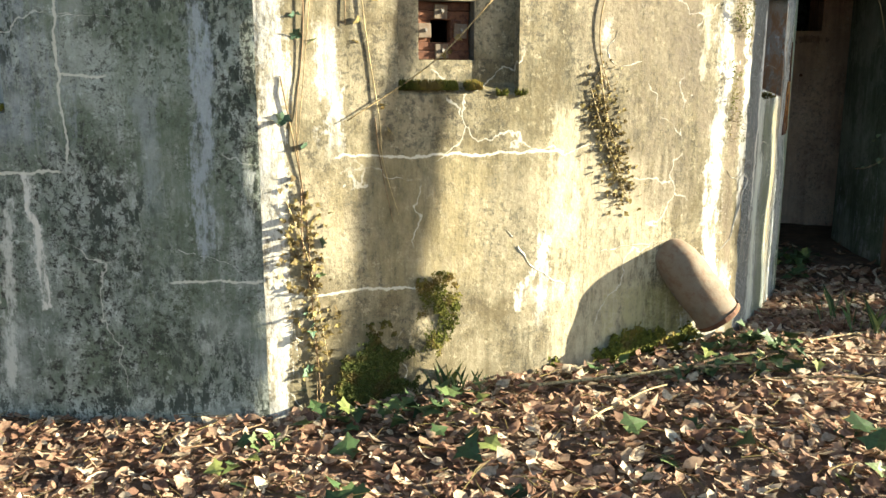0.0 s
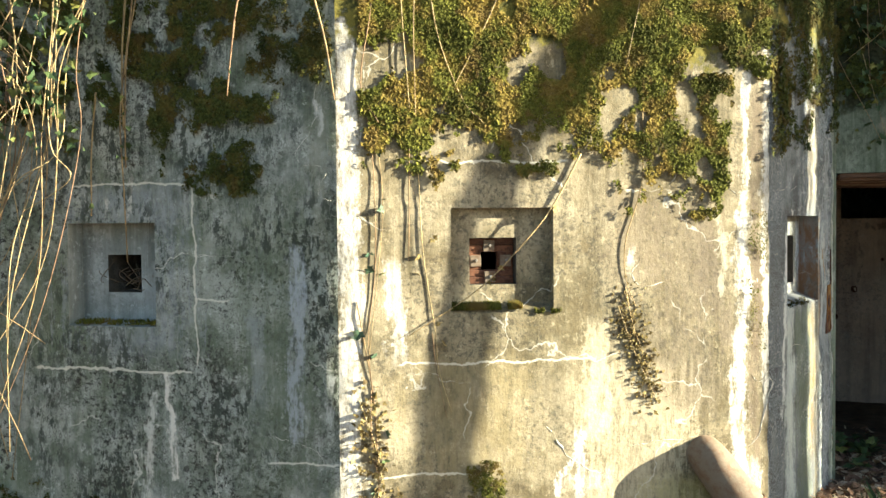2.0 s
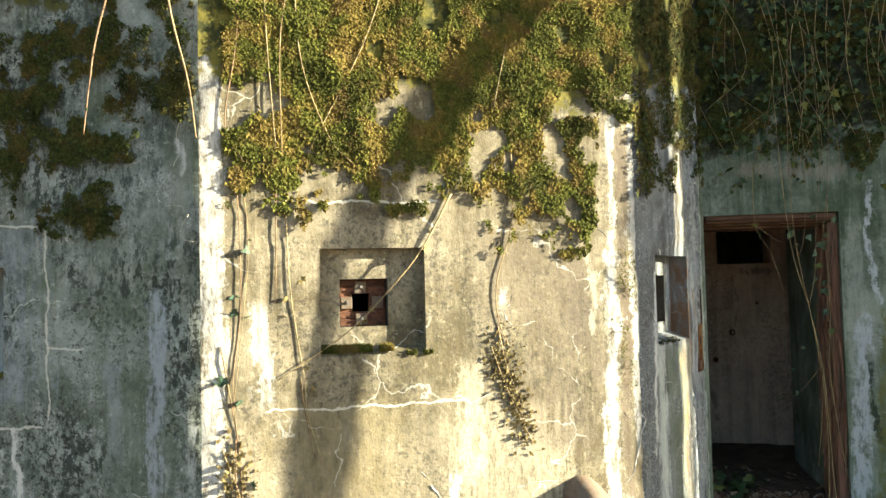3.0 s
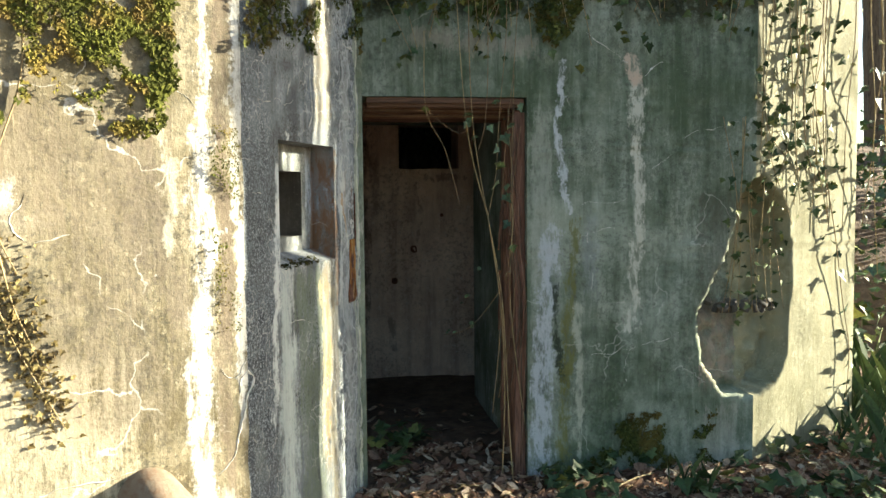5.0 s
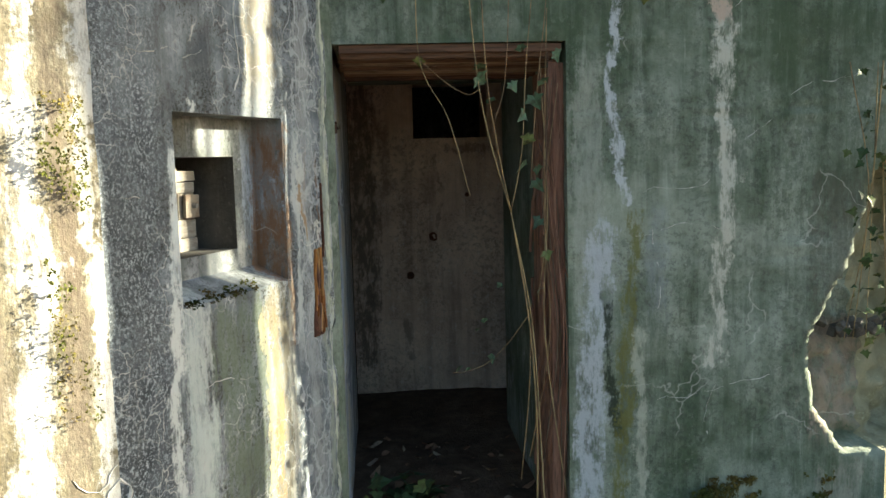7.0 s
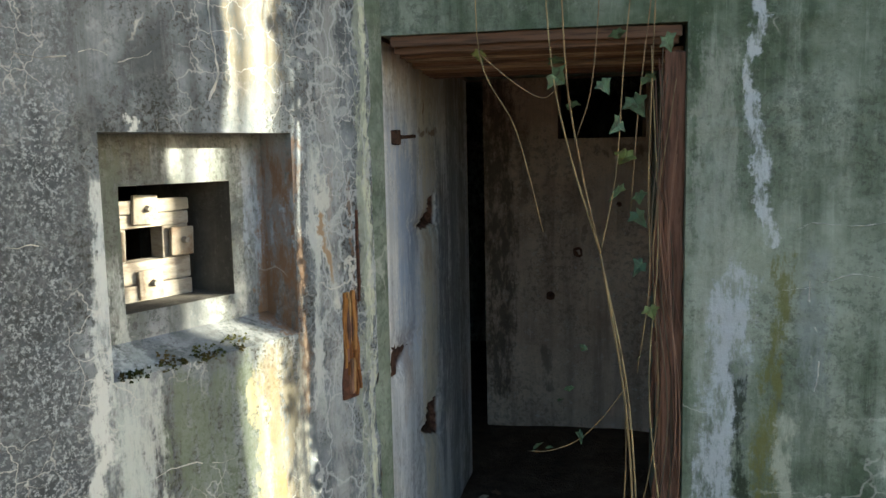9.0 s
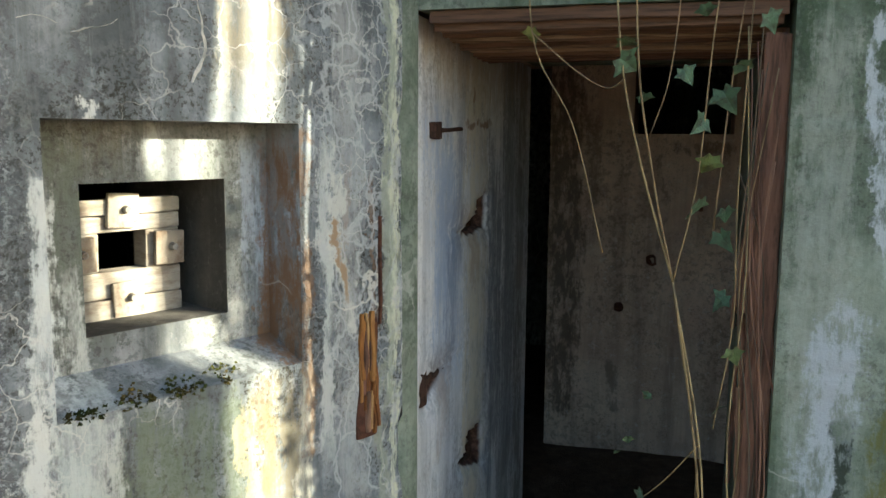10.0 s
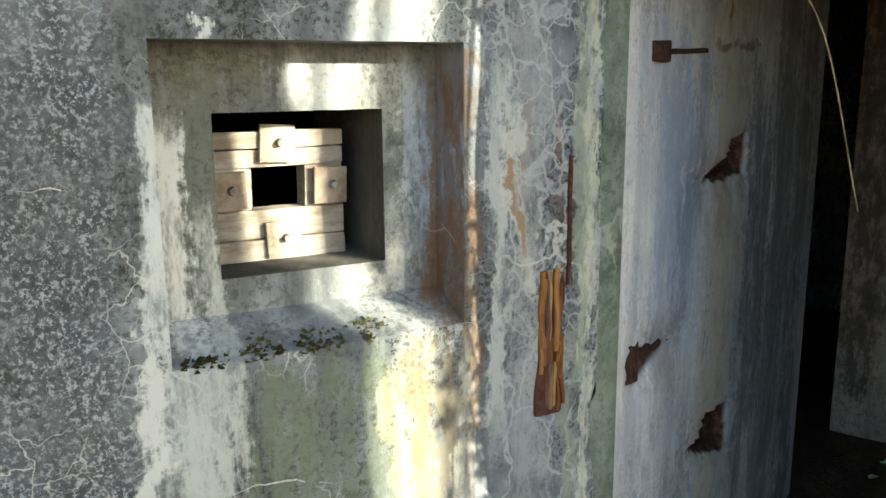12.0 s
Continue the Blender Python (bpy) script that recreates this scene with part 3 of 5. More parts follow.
def tube(points, r0, r1=None, sides=6):
    """Verts and faces of a tapering tube along points."""
    r1 = r0 if r1 is None else r1
    vs, fs, n = [], [], len(points)
    for i, p in enumerate(points):
        p = Vector(p)
        d = (Vector(points[min(i + 1, n - 1)]) - Vector(points[max(i - 1, 0)])).normalized()
        a = d.orthogonal().normalized() if i == 0 else (a - a.dot(d) * d).normalized()
        b = d.cross(a)
        r = r0 + (r1 - r0) * i / (n - 1)
        for k in range(sides):
            w = 2 * math.pi * k / sides
            vs.append(p + r * (math.cos(w) * a + math.sin(w) * b))
    for i in range(n - 1):
        for k in range(sides):
            q = (k + 1) % sides
            fs.append((i * sides + k, i * sides + q, (i + 1) * sides + q, (i + 1) * sides + k))
    fs += [tuple(range(sides))[::-1], tuple(range((n - 1) * sides, n * sides))]
    return vs, fs


def curve_points(pts, n):
    """A smooth line through a few points."""
    pts = [Vector(p) for p in pts]
    pts = [2 * pts[0] - pts[1]] + pts + [2 * pts[-1] - pts[-2]]
    out = []
    for i in range(1, len(pts) - 2):
        a, b, c, d = pts[i - 1 : i + 3]
        for k in range(n):
            t = k / n
            out.append(0.5 * (2 * b + (c - a) * t + (2 * a - 5 * b + 4 * c - d) * t * t + (3 * b - a - 3 * c + d) * t ** 3))
    return out + [pts[-2]]


class Pile:
    """Many small pieces gathered in one mesh."""

    def __init__(self):
        self.v, self.f = [], []

    def add(self, vs, fs):
        n = len(self.v)
        self.v += [tuple(p) for p in vs]
        self.f += [tuple(i + n for i in f) for f in fs]

    def make(self, name, mat, parent=None, label=""):
        return mesh_ob(name, self.v, self.f, mat, parent, label)


IVY_RIM = [(0, 0.06), (0.22, -0.13), (0.33, 0.09), (0.60, 0.24), (0.33, 0.40), (0.24, 0.58), (0, 1.0), (-0.24, 0.58), (-0.33, 0.40), (-0.60, 0.24), (-0.33, 0.09), (-0.22, -0.13)]


def ivy_leaf(size, m):
    """A lobed leaf with a folded midrib."""
    vs = [m @ Vector((size * x, size * y, size * (0.22 * abs(x) - 0.18 * y * y))) for x, y in IVY_RIM] + [m @ Vector((0, size * 0.35, 0))]
    n = len(IVY_RIM)
    return vs, [(n, i, (i + 1) % n) for i in range(n)]


def dead_leaf(size, m):
    """A curled, pointed dead leaf."""
    cu, w, fold = random.uniform(-0.7, 1.0), random.uniform(0.18, 0.40), random.uniform(-0.3, 0.7)
    rim = [(-0.5, 0), (-0.22, w * random.uniform(0.6, 1.1)), (0.16, w * random.uniform(0.5, 1.1)), (0.5, random.uniform(-0.12, 0.12)), (0.2, -w * random.uniform(0.5, 1.1)), (-0.2, -w * random.uniform(0.6, 1.1)), (0, 0)]
    vs = [m @ Vector((size * x, size * y, size * (cu * x * x + fold * abs(y) + random.uniform(-0.035, 0.035)))) for x, y in rim]
    return vs, [(6, 0, 1), (6, 1, 2), (6, 2, 3), (6, 3, 4), (6, 4, 5), (6, 5, 0)]


def turned(x, y, z, spread=1.0):
    return pose(x, y, z, random.uniform(-60, 60) * spread, random.uniform(-60, 60) * spread, random.uniform(0, 360))


# ---- plan ----
AB, BC, CE = Vector((-2.59, -2.07)), Vector((-0.484, -1.085)), Vector((-0.016, -0.055))
AL = AB + Vector((math.cos(radians(183.3)), math.sin(radians(183.3)))) * 3.6
TOP, FOOT = 3.55, -0.45
DOOR_W, DOOR_H, DEEP = 0.85, 2.0, 1.63
EF = Vector((2.12, 0.0))
FE = EF + Vector((math.cos(radians(25)), math.sin(radians(25)))) * 0.95


def ground_z(x, y):
    s = min(1, max(0, (-0.45 - x) / 2.2))
    z = -0.16 * s
    z -= 0.03 * min(1.5, max(0, -2.2 - y))
    if y > 0.2:
        z += 0.05
    return z + 0.03 * noise.noise((x * 1.3, y * 1.3, 0)) + 0.012 * noise.noise((x * 6, y * 6, 3))


LEVELS = sorted({1.15, 1.71, 1.225, 1.77, 1.205, 1.722, 2.0})


def chips(seed, way, deep=0.016):
    """How a worn outer corner is knocked back at a height."""
    def at(z):
        k = 0.3 + 1.4 * max(0, noise.noise((seed, 0, z * 5))) + 0.8 * max(0, noise.noise((seed, 3, z * 17)))
        return Vector((way[0], way[1], 0)) * deep * k
    return at


def ends(first, last):
    def dent(u, z, length):
        if u < 1e-4 and first:
            return first(z)
        if u > length - 1e-4 and last:
            return last(z)
        return Vector()
    return dent


CHIP_AB, CHIP_BC, CHIP_CE = chips(1, (-0.2, 0.98)), chips(2, (-0.6, 0.75)), chips(3, (-0.95, 0.2), 0.022)
SPALL = [(-0.33, 0.82), (-0.28, 0.55), (-0.16, 0.40), (-0.03, 0.37), (0.16, 0.43), (0.30, 0.58), (0.31, 1.0), (0.30, 1.35), (0.2, 1.5), (0.02, 1.6), (-0.08, 1.45), (-0.14, 1.22), (-0.24, 1.0)]


def inside_by(outline, s, z):
    """Signed distance inside an outline on a wall."""
    inside, near = False, 9.0
    for (x0, z0), (x1, z1) in zip(outline, outline[1:] + outline[:1]):
        if (z0 > z) != (z1 > z) and s < (x1 - x0) * (z - z0) / (z1 - z0) + x0:
            inside = not inside
        t = max(0, min(1, ((s - x0) * (x1 - x0) + (z - z0) * (z1 - z0)) / ((x1 - x0) ** 2 + (z1 - z0) ** 2)))
        near = min(near, math.hypot(s - x0 - t * (x1 - x0), z - z0 - t * (z1 - z0)))
    return near if inside else -near


def spalled(corner_at_end):
    def dent(u, z, length):
        s = u - length if corner_at_end else u
        if abs(s) > 0.5:
            return Vector()
        d = inside_by(SPALL, s + 0.02 * noise.noise((s * 9, z * 9, 5)), z + 0.02 * noise.noise((s * 9, z * 9, 9)))
        if d < 0:
            return Vector()
        deep = 0.16 * min(1, d / 0.016) + (0.06 if z > 0.84 + 0.02 * noise.noise((s * 14, 0, 0)) else 0.0) * min(1, d / 0.04) + 0.045 * noise.fractal((s * 12, z * 12, 1), 0.7, 2.0, 4) * min(1, d / 0.03)
        return Vector((-0.22, 0.975, 0)) * deep
    return dent


ANCHOR_HOLES = [([(0.36, 1.43), (0.54, 1.415), (0.66, 1.445), (0.73, 1.50), (0.86, 1.515), (0.87, 1.375), (0.62, 1.37), (0.42, 1.405)], 0.055),
                ([(0.45, 0.665), (0.58, 0.665), (0.62, 0.715), (0.845, 0.70), (0.872, 0.51), (0.70, 0.56), (0.56, 0.615)], 0.05),
                ([(0.09, 1.07), (0.16, 1.06), (0.30, 1.04), (0.48, 1.01), (0.34, 0.99), (0.22, 0.96), (0.15, 0.93), (0.09, 0.95)], 0.03)]


def anchor_hole(u, z):
    """Depth of the broken anchor holes at a place."""
    a, b = u + 0.03 * noise.noise((u * 16, z * 16, 4)), z + 0.012 * noise.noise((u * 22, z * 22, 8))
    out = 0.0
    for outline, deep in ANCHOR_HOLES:
        d = inside_by(outline, a, b)
        out = max(out, deep * min(1, max(0, d / 0.03)) + (0.008 * noise.noise((u * 30, z * 30, 1)) if d > 0.01 else 0))
        out = max(out, 0.012 * max(0, 1 + d / 0.035) if d < 0 else 0)
    return out


def holed(u, z, length):
    return Vector((-anchor_hole(u, z), 0, 0))


def wall(name, p0, p1, z0, z1, mat, holes=(), thick=0.6, step=0.06, label="", rough=0.006, u_shift=0.0, dent=None, cap=(True, True), inner=None):
    """A thick wall from p0 to p1, seen from its right side, with real openings.
    holes: (u0, u1, z0, z1, depth of the recess, inner u0, u1, z0, z1, slope of the sill); depth 0 is a plain opening."""
    d = (p1 - p0)
    length = d.length
    d = d / length
    n = Vector((d.y, -d.x))
    us, zs = {0.0, length}, {z0, z1}
    for h in holes:
        us |= {h[0], h[1]}
        zs |= {max(h[2], z0), h[3]}
    zs |= {z for z in LEVELS if z0 < z < z1}

    def fill(vals):
        vals = sorted(vals)
        out = []
        for a, b in zip(vals, vals[1:]):
            k = max(1, math.ceil((b - a) / step))
            out += [a + (b - a) * i / k for i in range(k)]
        return out + [vals[-1]]

    fixed_u, fixed_z = set(us), set(zs)
    us, zs = fill(us), fill(zs)
    edge, deep = set(), set()
    vs, fs, uv = [], [], []

    def vert(u, z, out):
        p = p0 + d * u + n * out
        vs.append((p.x, p.y, z))
        uv.append((u + u_shift, z))
        return len(vs) - 1

    def inside(u, z):
        return any(h[0] < u < h[1] and h[2] < z < h[3] for h in holes)

    grid = {}
    for i, u in enumerate(us):
        for j, z in enumerate(zs):
            k = 0.0 if (u in fixed_u or z in fixed_z) else rough
            p = p0 + d * u
            g = grid[i, j] = vert(u, z, k * 2.2 * noise.noise((p.x * 3.1, p.y * 3.1, z * 3.1)))
            if dent:
                vs[g] = tuple(Vector(vs[g]) + dent(u, z, length))
    for i in range(len(us) - 1):
        for j in range(len(zs) - 1):
            if not inside((us[i] + us[i + 1]) / 2, (zs[j] + zs[j + 1]) / 2):
                fs.append((grid[i, j], grid[i + 1, j], grid[i + 1, j + 1], grid[i, j + 1]))

    def ring(a, b, out_a, out_b, skip_bottom=False, sill=0.0):
        """Four faces from rectangle a at out_a to rectangle b at out_b."""
        def corners(r, o, s):
            return [(r[0], r[2] + s, o), (r[1], r[2] + s, o), (r[1], r[3], o), (r[0], r[3], o)]
        ca, cb = corners(a, out_a, 0), corners(b, out_b, sill)
        for k in range(4):
            if k == 0 and skip_bottom:
                continue
            q = (k + 1) % 4
            if k == 3 and skip_bottom and a[0] == 0:
                continue
            edge.add(len(fs))
            fs.append(tuple(vert(*c) for c in (ca[k], ca[q], cb[q], cb[k]))[::-1])

    for h in holes:
        r0 = (h[0], h[1], h[2], h[3])
        if h[4] > 0:
            r1, sill = (h[5], h[6], h[7], h[8]), h[9]
            ring(r0, r0, 0, -h[4], sill=sill)
            ring((r0[0], r0[1], r0[2] + sill, r0[3]), r1, -h[4], -h[4])
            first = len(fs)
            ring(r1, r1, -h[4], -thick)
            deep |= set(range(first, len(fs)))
        else:
            ring(r0, r0, 0, -thick, skip_bottom=h[2] <= z0)
    # back, ends and top
    bu = sorted({0.0, length} | {x for h in holes for x in ((h[5], h[6]) if h[4] > 0 else (h[0], h[1]))})
    bz = sorted({z0, z1} | {x for h in holes for x in ((h[7], h[8]) if h[4] > 0 else (max(h[2], z0), h[3]))})
    for a, b in zip(bu, bu[1:]):
        for c, e in zip(bz, bz[1:]):
            um, zm = (a + b) / 2, (c + e) / 2
            if not any((h[5] < um < h[6] and h[7] < zm < h[8]) if h[4] > 0 else (h[0] < um < h[1] and h[2] < zm < h[3]) for h in holes):
                fs.append(tuple(vert(*c4) for c4 in ((a, c, -thick), (a, e, -thick), (b, e, -thick), (b, c, -thick))))
    for u in [w for w, c in zip((0.0, length), cap) if c]:
        q = [vert(u, z0, 0), vert(u, z0, -thick), vert(u, z1, -thick), vert(u, z1, 0)]
        fs.append(tuple(q if u else q[::-1]))
    fs.append((vert(0, z1, 0), vert(length, z1, 0), vert(length, z1, -thick), vert(0, z1, -thick)))
    ob = mesh_ob(name, vs, fs, mat, uvs=uv)
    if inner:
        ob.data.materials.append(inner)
        # deep tunnel faces get the concrete coloured as dark as shade
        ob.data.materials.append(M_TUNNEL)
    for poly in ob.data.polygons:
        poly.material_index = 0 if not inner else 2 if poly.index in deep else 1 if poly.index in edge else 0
        poly.use_smooth = len(poly.vertices) == 4 and max(poly.vertices) < len(us) * len(zs)
    return tagged(ob, label, "wall", kind="structure")


# wall_1: shaded front, with a small embrasure; u runs from its far end
LA = (AB - AL).length
ua = LA - 1.575
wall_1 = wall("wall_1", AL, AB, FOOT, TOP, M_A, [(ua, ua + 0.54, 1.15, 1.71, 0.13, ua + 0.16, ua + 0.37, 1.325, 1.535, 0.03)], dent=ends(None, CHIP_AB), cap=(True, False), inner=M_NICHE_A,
              label="shaded grey-green concrete bunker wall with a square stepped embrasure", u_shift=-(LA - 2.6))
LB = (BC - AB).length
wall_2 = wall("wall_2", AB, BC, FOOT, TOP, M_B, [(0.58, 1.12, 1.225, 1.77, 0.06, 0.685, 0.935, 1.37, 1.615, 0.05)], dent=ends(CHIP_AB, CHIP_BC), cap=(False, False), inner=M_B,
              label="sunlit cream concrete bunker wall with a square embrasure and mossy top")
LC = (CE - BC).length
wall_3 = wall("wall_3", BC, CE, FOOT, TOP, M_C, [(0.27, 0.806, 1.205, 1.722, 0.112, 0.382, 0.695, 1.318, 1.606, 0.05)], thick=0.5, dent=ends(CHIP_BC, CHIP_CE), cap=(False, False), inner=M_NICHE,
              label="grey speckled concrete cheek wall with a stepped embrasure and pale streaks")
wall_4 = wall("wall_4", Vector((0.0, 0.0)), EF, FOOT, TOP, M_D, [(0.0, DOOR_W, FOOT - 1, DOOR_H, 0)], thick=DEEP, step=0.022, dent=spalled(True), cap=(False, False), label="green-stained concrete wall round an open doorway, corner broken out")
wall_5 = wall("wall_5", EF, FE, FOOT, TOP, M_F, step=0.022, dent=spalled(False), cap=(False, True), label="sunlit yellowish concrete end wall with hanging ivy")
# short return between the cheek and the doorway, and the limewashed side of the doorway
wall_6 = wall("wall_6", CE, Vector((0.0, 0.0)), FOOT, TOP, M_D, thick=0.3, step=0.03, dent=ends(CHIP_CE, None), cap=(False, False), label="narrow green concrete return beside the doorway", rough=0.002)
wall_7 = wall("wall_7", Vector((-0.018, 0.004)), Vector((-0.018, DEEP)), FOOT, DOOR_H - 0.004, M_REVEAL, thick=0.35, step=0.014, rough=0.002, dent=holed,
              label="limewashed concrete side of the doorway with broken anchor holes")
broken = wall_7.data.attributes.new("broken", "FLOAT", "POINT")
broken.data.foreach_set("value", [min(1.0, anchor_hole(v.co.y - 0.004, v.co.z) / 0.04) if v.co.x > -0.3 else 0.0 for v in wall_7.data.vertices])
wall_8 = wall("wall_8", Vector((-1.6, 2.36)), Vector((2.6, 2.36)), FOOT, 2.6, M_IN, [(1.98, 2.46, 1.72, 2.08, 0), (0.35, 1.56, FOOT - 1, 2.08, 0)], thick=0.4, label="brown-grey inner back wall with a dark hatch and a dark side opening")
wall_9 = wall("wall_9", Vector((-1.6, DEEP)), Vector((-1.6, 2.36)), FOOT, 2.6, M_IN, thick=0.3, label="inner end wall of the passage")
wall_10 = wall("wall_10", Vector((1.25, 2.36)), Vector((1.25, DEEP)), FOOT, 2.6, M_IN, thick=0.3, label="inner end wall of the passage")
for nm, a, b in (("wall_11", (-6.2, 5.0), (4.4, 5.0)), ):
    wall(nm, Vector(b), Vector(a), FOOT, TOP, M_A, thick=0.5, step=0.5, rough=0.0, label="rear concrete wall of the bunker")
wall("wall_12", Vector((-6.2, 5.0)), AL, FOOT, TOP, M_A, thick=0.5, step=0.5, label="side concrete wall of the bunker")
wall("wall_13", FE, Vector((4.4, 5.0)), FOOT, TOP, M_F, thick=0.5, step=0.5, label="side concrete wall of the bunker")

# ceiling of the passage, roof slab under earth
ceiling = tagged(mesh_ob("ceiling", [(-1.6, DEEP, 2.1), (1.25, DEEP, 2.1), (1.25, 2.36, 2.1), (-1.6, 2.36, 2.1), (-1.6, DEEP, 2.3), (1.25, DEEP, 2.3), (1.25, 2.36, 2.3), (-1.6, 2.36, 2.3)],
    [(0, 3, 2, 1), (4, 5, 6, 7), (0, 1, 5, 4), (1, 2, 6, 5), (2, 3, 7, 6), (3, 0, 4, 7)], M_IN), "grey concrete ceiling of the passage", "ceiling", kind="structure")
rim = [AL, AB, BC, CE, Vector((0, 0)), EF, FE, Vector((4.4, 5.0)), Vector((-6.2, 5.0))]
k = len(rim)
roof = tagged(mesh_ob("roof", [(p.x, p.y, TOP) for p in rim] + [(p.x, p.y, TOP + 0.3) for p in rim] + [(-0.8, 2.2, TOP + 0.8)],
    [tuple(range(k))[::-1]] + [(i, (i + 1) % k, k + (i + 1) % k, k + i) for i in range(k)] + [(k + i, k + (i + 1) % k, 2 * k) for i in range(k)], M_SOIL), "earth-covered bunker roof", "roof", kind="structure")

# ground: one sheet, fine near the walk, reaching the horizon
xs = [-900, -200, -60, -20] + [-8 + 0.12 * i for i in range(125)] + [10, 20, 60, 200, 900]
ys = [-900, -200, -60, -20] + [-8 + 0.12 * i for i in range(95)] + [5, 10, 20, 60, 200, 900]
ground = tagged(mesh_ob("ground", [(x, y, ground_z(x, y)) for y in ys for x in xs],
    [(j * len(xs) + i, j * len(xs) + i + 1, (j + 1) * len(xs) + i + 1, (j + 1) * len(xs) + i) for j in range(len(ys) - 1) for i in range(len(xs) - 1)], M_SOIL, smooth=True),
    "dark woodland soil under dead leaves", "ground", kind="structure")


def outside(x, y):
    """Whether a place on the ground lies in front of the bunker or in the doorway."""
    if 0.03 < x < 0.82 and y < 1.6:
        return True
    for a, b in zip(rim[:6], rim[1:7]):
        if a.x <= x <= b.x:
            return y < a.y + (b.y - a.y) * (x - a.x) / (b.x - a.x) - 0.01
    return x > FE.x and (y < 5 or x > 4.5)


litter = Pile()
random.seed(4)
n = 0
while n < 50000:
    if n % 5 == 0:
        x, y = random.uniform(-9, 8), random.uniform(-10, 1.3)
    else:
        x, y = random.uniform(-5.2, 4.6), random.uniform(-3.9, 0.4)
    if not outside(x, y):
        continue
    litter.add(*dead_leaf(random.choice((0.022, 0.028, 0.034, 0.04, 0.048, 0.058, 0.07, 0.085)) * random.uniform(0.8, 1.2), turned(x, y, ground_z(x, y) + random.uniform(0.0, 0.035), 0.6)))
    n += 1
leaf_litter = litter.make("leaf_litter", M_LITTER)
leaf_litter.data.shade_smooth()
tagged(leaf_litter, "brown curled dead leaves covering the ground", "leaf litter", kind="stuff")


scraps = Pile()
random.seed(14)
for _ in range(1500):
    x, y, a, half = random.uniform(-4.2, 3.4), random.uniform(-3.6, 0.1), random.uniform(0, math.pi), random.uniform(0.02, 0.11)
    dx, dy = half * math.cos(a), half * math.sin(a)
    if outside(x - dx, y - dy) and outside(x + dx, y + dy):
        scraps.add(*tube([(x - dx, y - dy, ground_z(x, y) + random.uniform(0.01, 0.05)), (x, y, ground_z(x, y) + random.uniform(0.02, 0.05)), (x + dx, y + dy, ground_z(x, y) + random.uniform(0.01, 0.06))], random.uniform(0.0012, 0.003), 0.001, 4))
tagged(scraps.make("twig_litter", M_DRYLEAF), "short dry twigs scattered among the dead leaves", "twigs", kind="stuff")


# ---- trees between the sun and the bunker ----
def tree(name, base, line, r0, r1, label, sides=12):
    ob = new(name)
    ob.location = (base[0], base[1], ground_z(base[0], base[1]) - 0.05)
    pts = curve_points([(0, 0, 0)] + line, 8)
    vs, fs = tube(pts, r0, r1, sides)
    vs = [Vector(v) * 1 + 0.12 * r0 * noise.noise_vector(Vector(v) * 3) for v in vs]
    mesh_ob("trunk", vs, fs, M_BARK, ob)
    return tagged(ob, label, "tree")


def across(p, far):
    """A place far metres towards the sun, offset p to the side of the sun's line through the doorway."""
    return Vector((far * S.x / math.hypot(S.x, S.y) - p * math.sin(radians(SUN_AZ)), far * S.y / math.hypot(S.x, S.y) + p * math.cos(radians(SUN_AZ))))


SIDE = Vector((-math.sin(radians(SUN_AZ)), math.cos(radians(SUN_AZ)), 0))
tree("tree", across(-0.755, 5.2), [tuple(0.01 * SIDE + Vector((0, 0, 2.0))), tuple(0.0 * SIDE + Vector((0, 0, 4.5))), tuple(0.1 * SIDE + Vector((0, 0, 8.0))), tuple(0.2 * SIDE + Vector((0, 0, 11.0)))], 0.268, 0.235, "thick bare winter tree trunk beside the bunker")
tree("tree", across(-1.60, 2.75), [tuple(o * SIDE + Vector((0, 0, z))) for o, z in ((0.04, 1.1), (0.06, 1.75), (0.105, 2.55), (0.15, 3.2), (0.26, 3.75), (0.40, 4.2), (0.75, 5.5))], 0.056, 0.052, "slender leaning bare winter sapling", 10)

# unseen stems, added to dim and soften the sun patch on the cheek wall
dimming_stems = new("tree")
dimming_stems.location = (*across(-0.42, 12.0), 0.0)
for o, r, lean in ((-0.075, 0.015, 0.01), (-0.02, 0.016, -0.01), (0.035, 0.0145, 0.015), (0.078, 0.016, 0.0), (0.114, 0.020, 0.0)):
    vs, fs = tube(curve_points([o * SIDE * 0.8 + Vector((0, 0, -0.2)), o * SIDE + Vector((0, 0, 3.0)), (o + lean) * SIDE + Vector((0, 0, 5.5)), (2 * o + lean) * SIDE + Vector((0, 0, 8.5))], 8), r, 0.8 * r, 8)
    mesh_ob("trunk", vs, fs, M_BARK, dimming_stems)
tagged(dimming_stems, "unseen slender stems added to dim the sun patch on the cheek wall", "tree")


# ---- things on and by the walls ----
FACES = {}
for key, a, b, shift in (("A", AL, AB, LA - 2.6), ("B", AB, BC, 0.0), ("C", BC, CE, 0.0), ("D", Vector((0.0, 0.0)), EF, 0.0), ("F", EF, FE, 0.0), ("R", Vector((-0.018, 0.0)), Vector((-0.018, 1.6)), 0.0), ("L", Vector((DOOR_W, 1.6)), Vector((DOOR_W, 0.0)), 0.0)):
    dd = (b - a).normalized()
    FACES[key] = (a, dd, Vector((dd.y, -dd.x)), shift)


def spot(face, u, z, out=0.0):
    a, dd, nn, shift = FACES[face]
    p = a + dd * (u + shift) + nn * out
    return Vector((p.x, p.y, z))


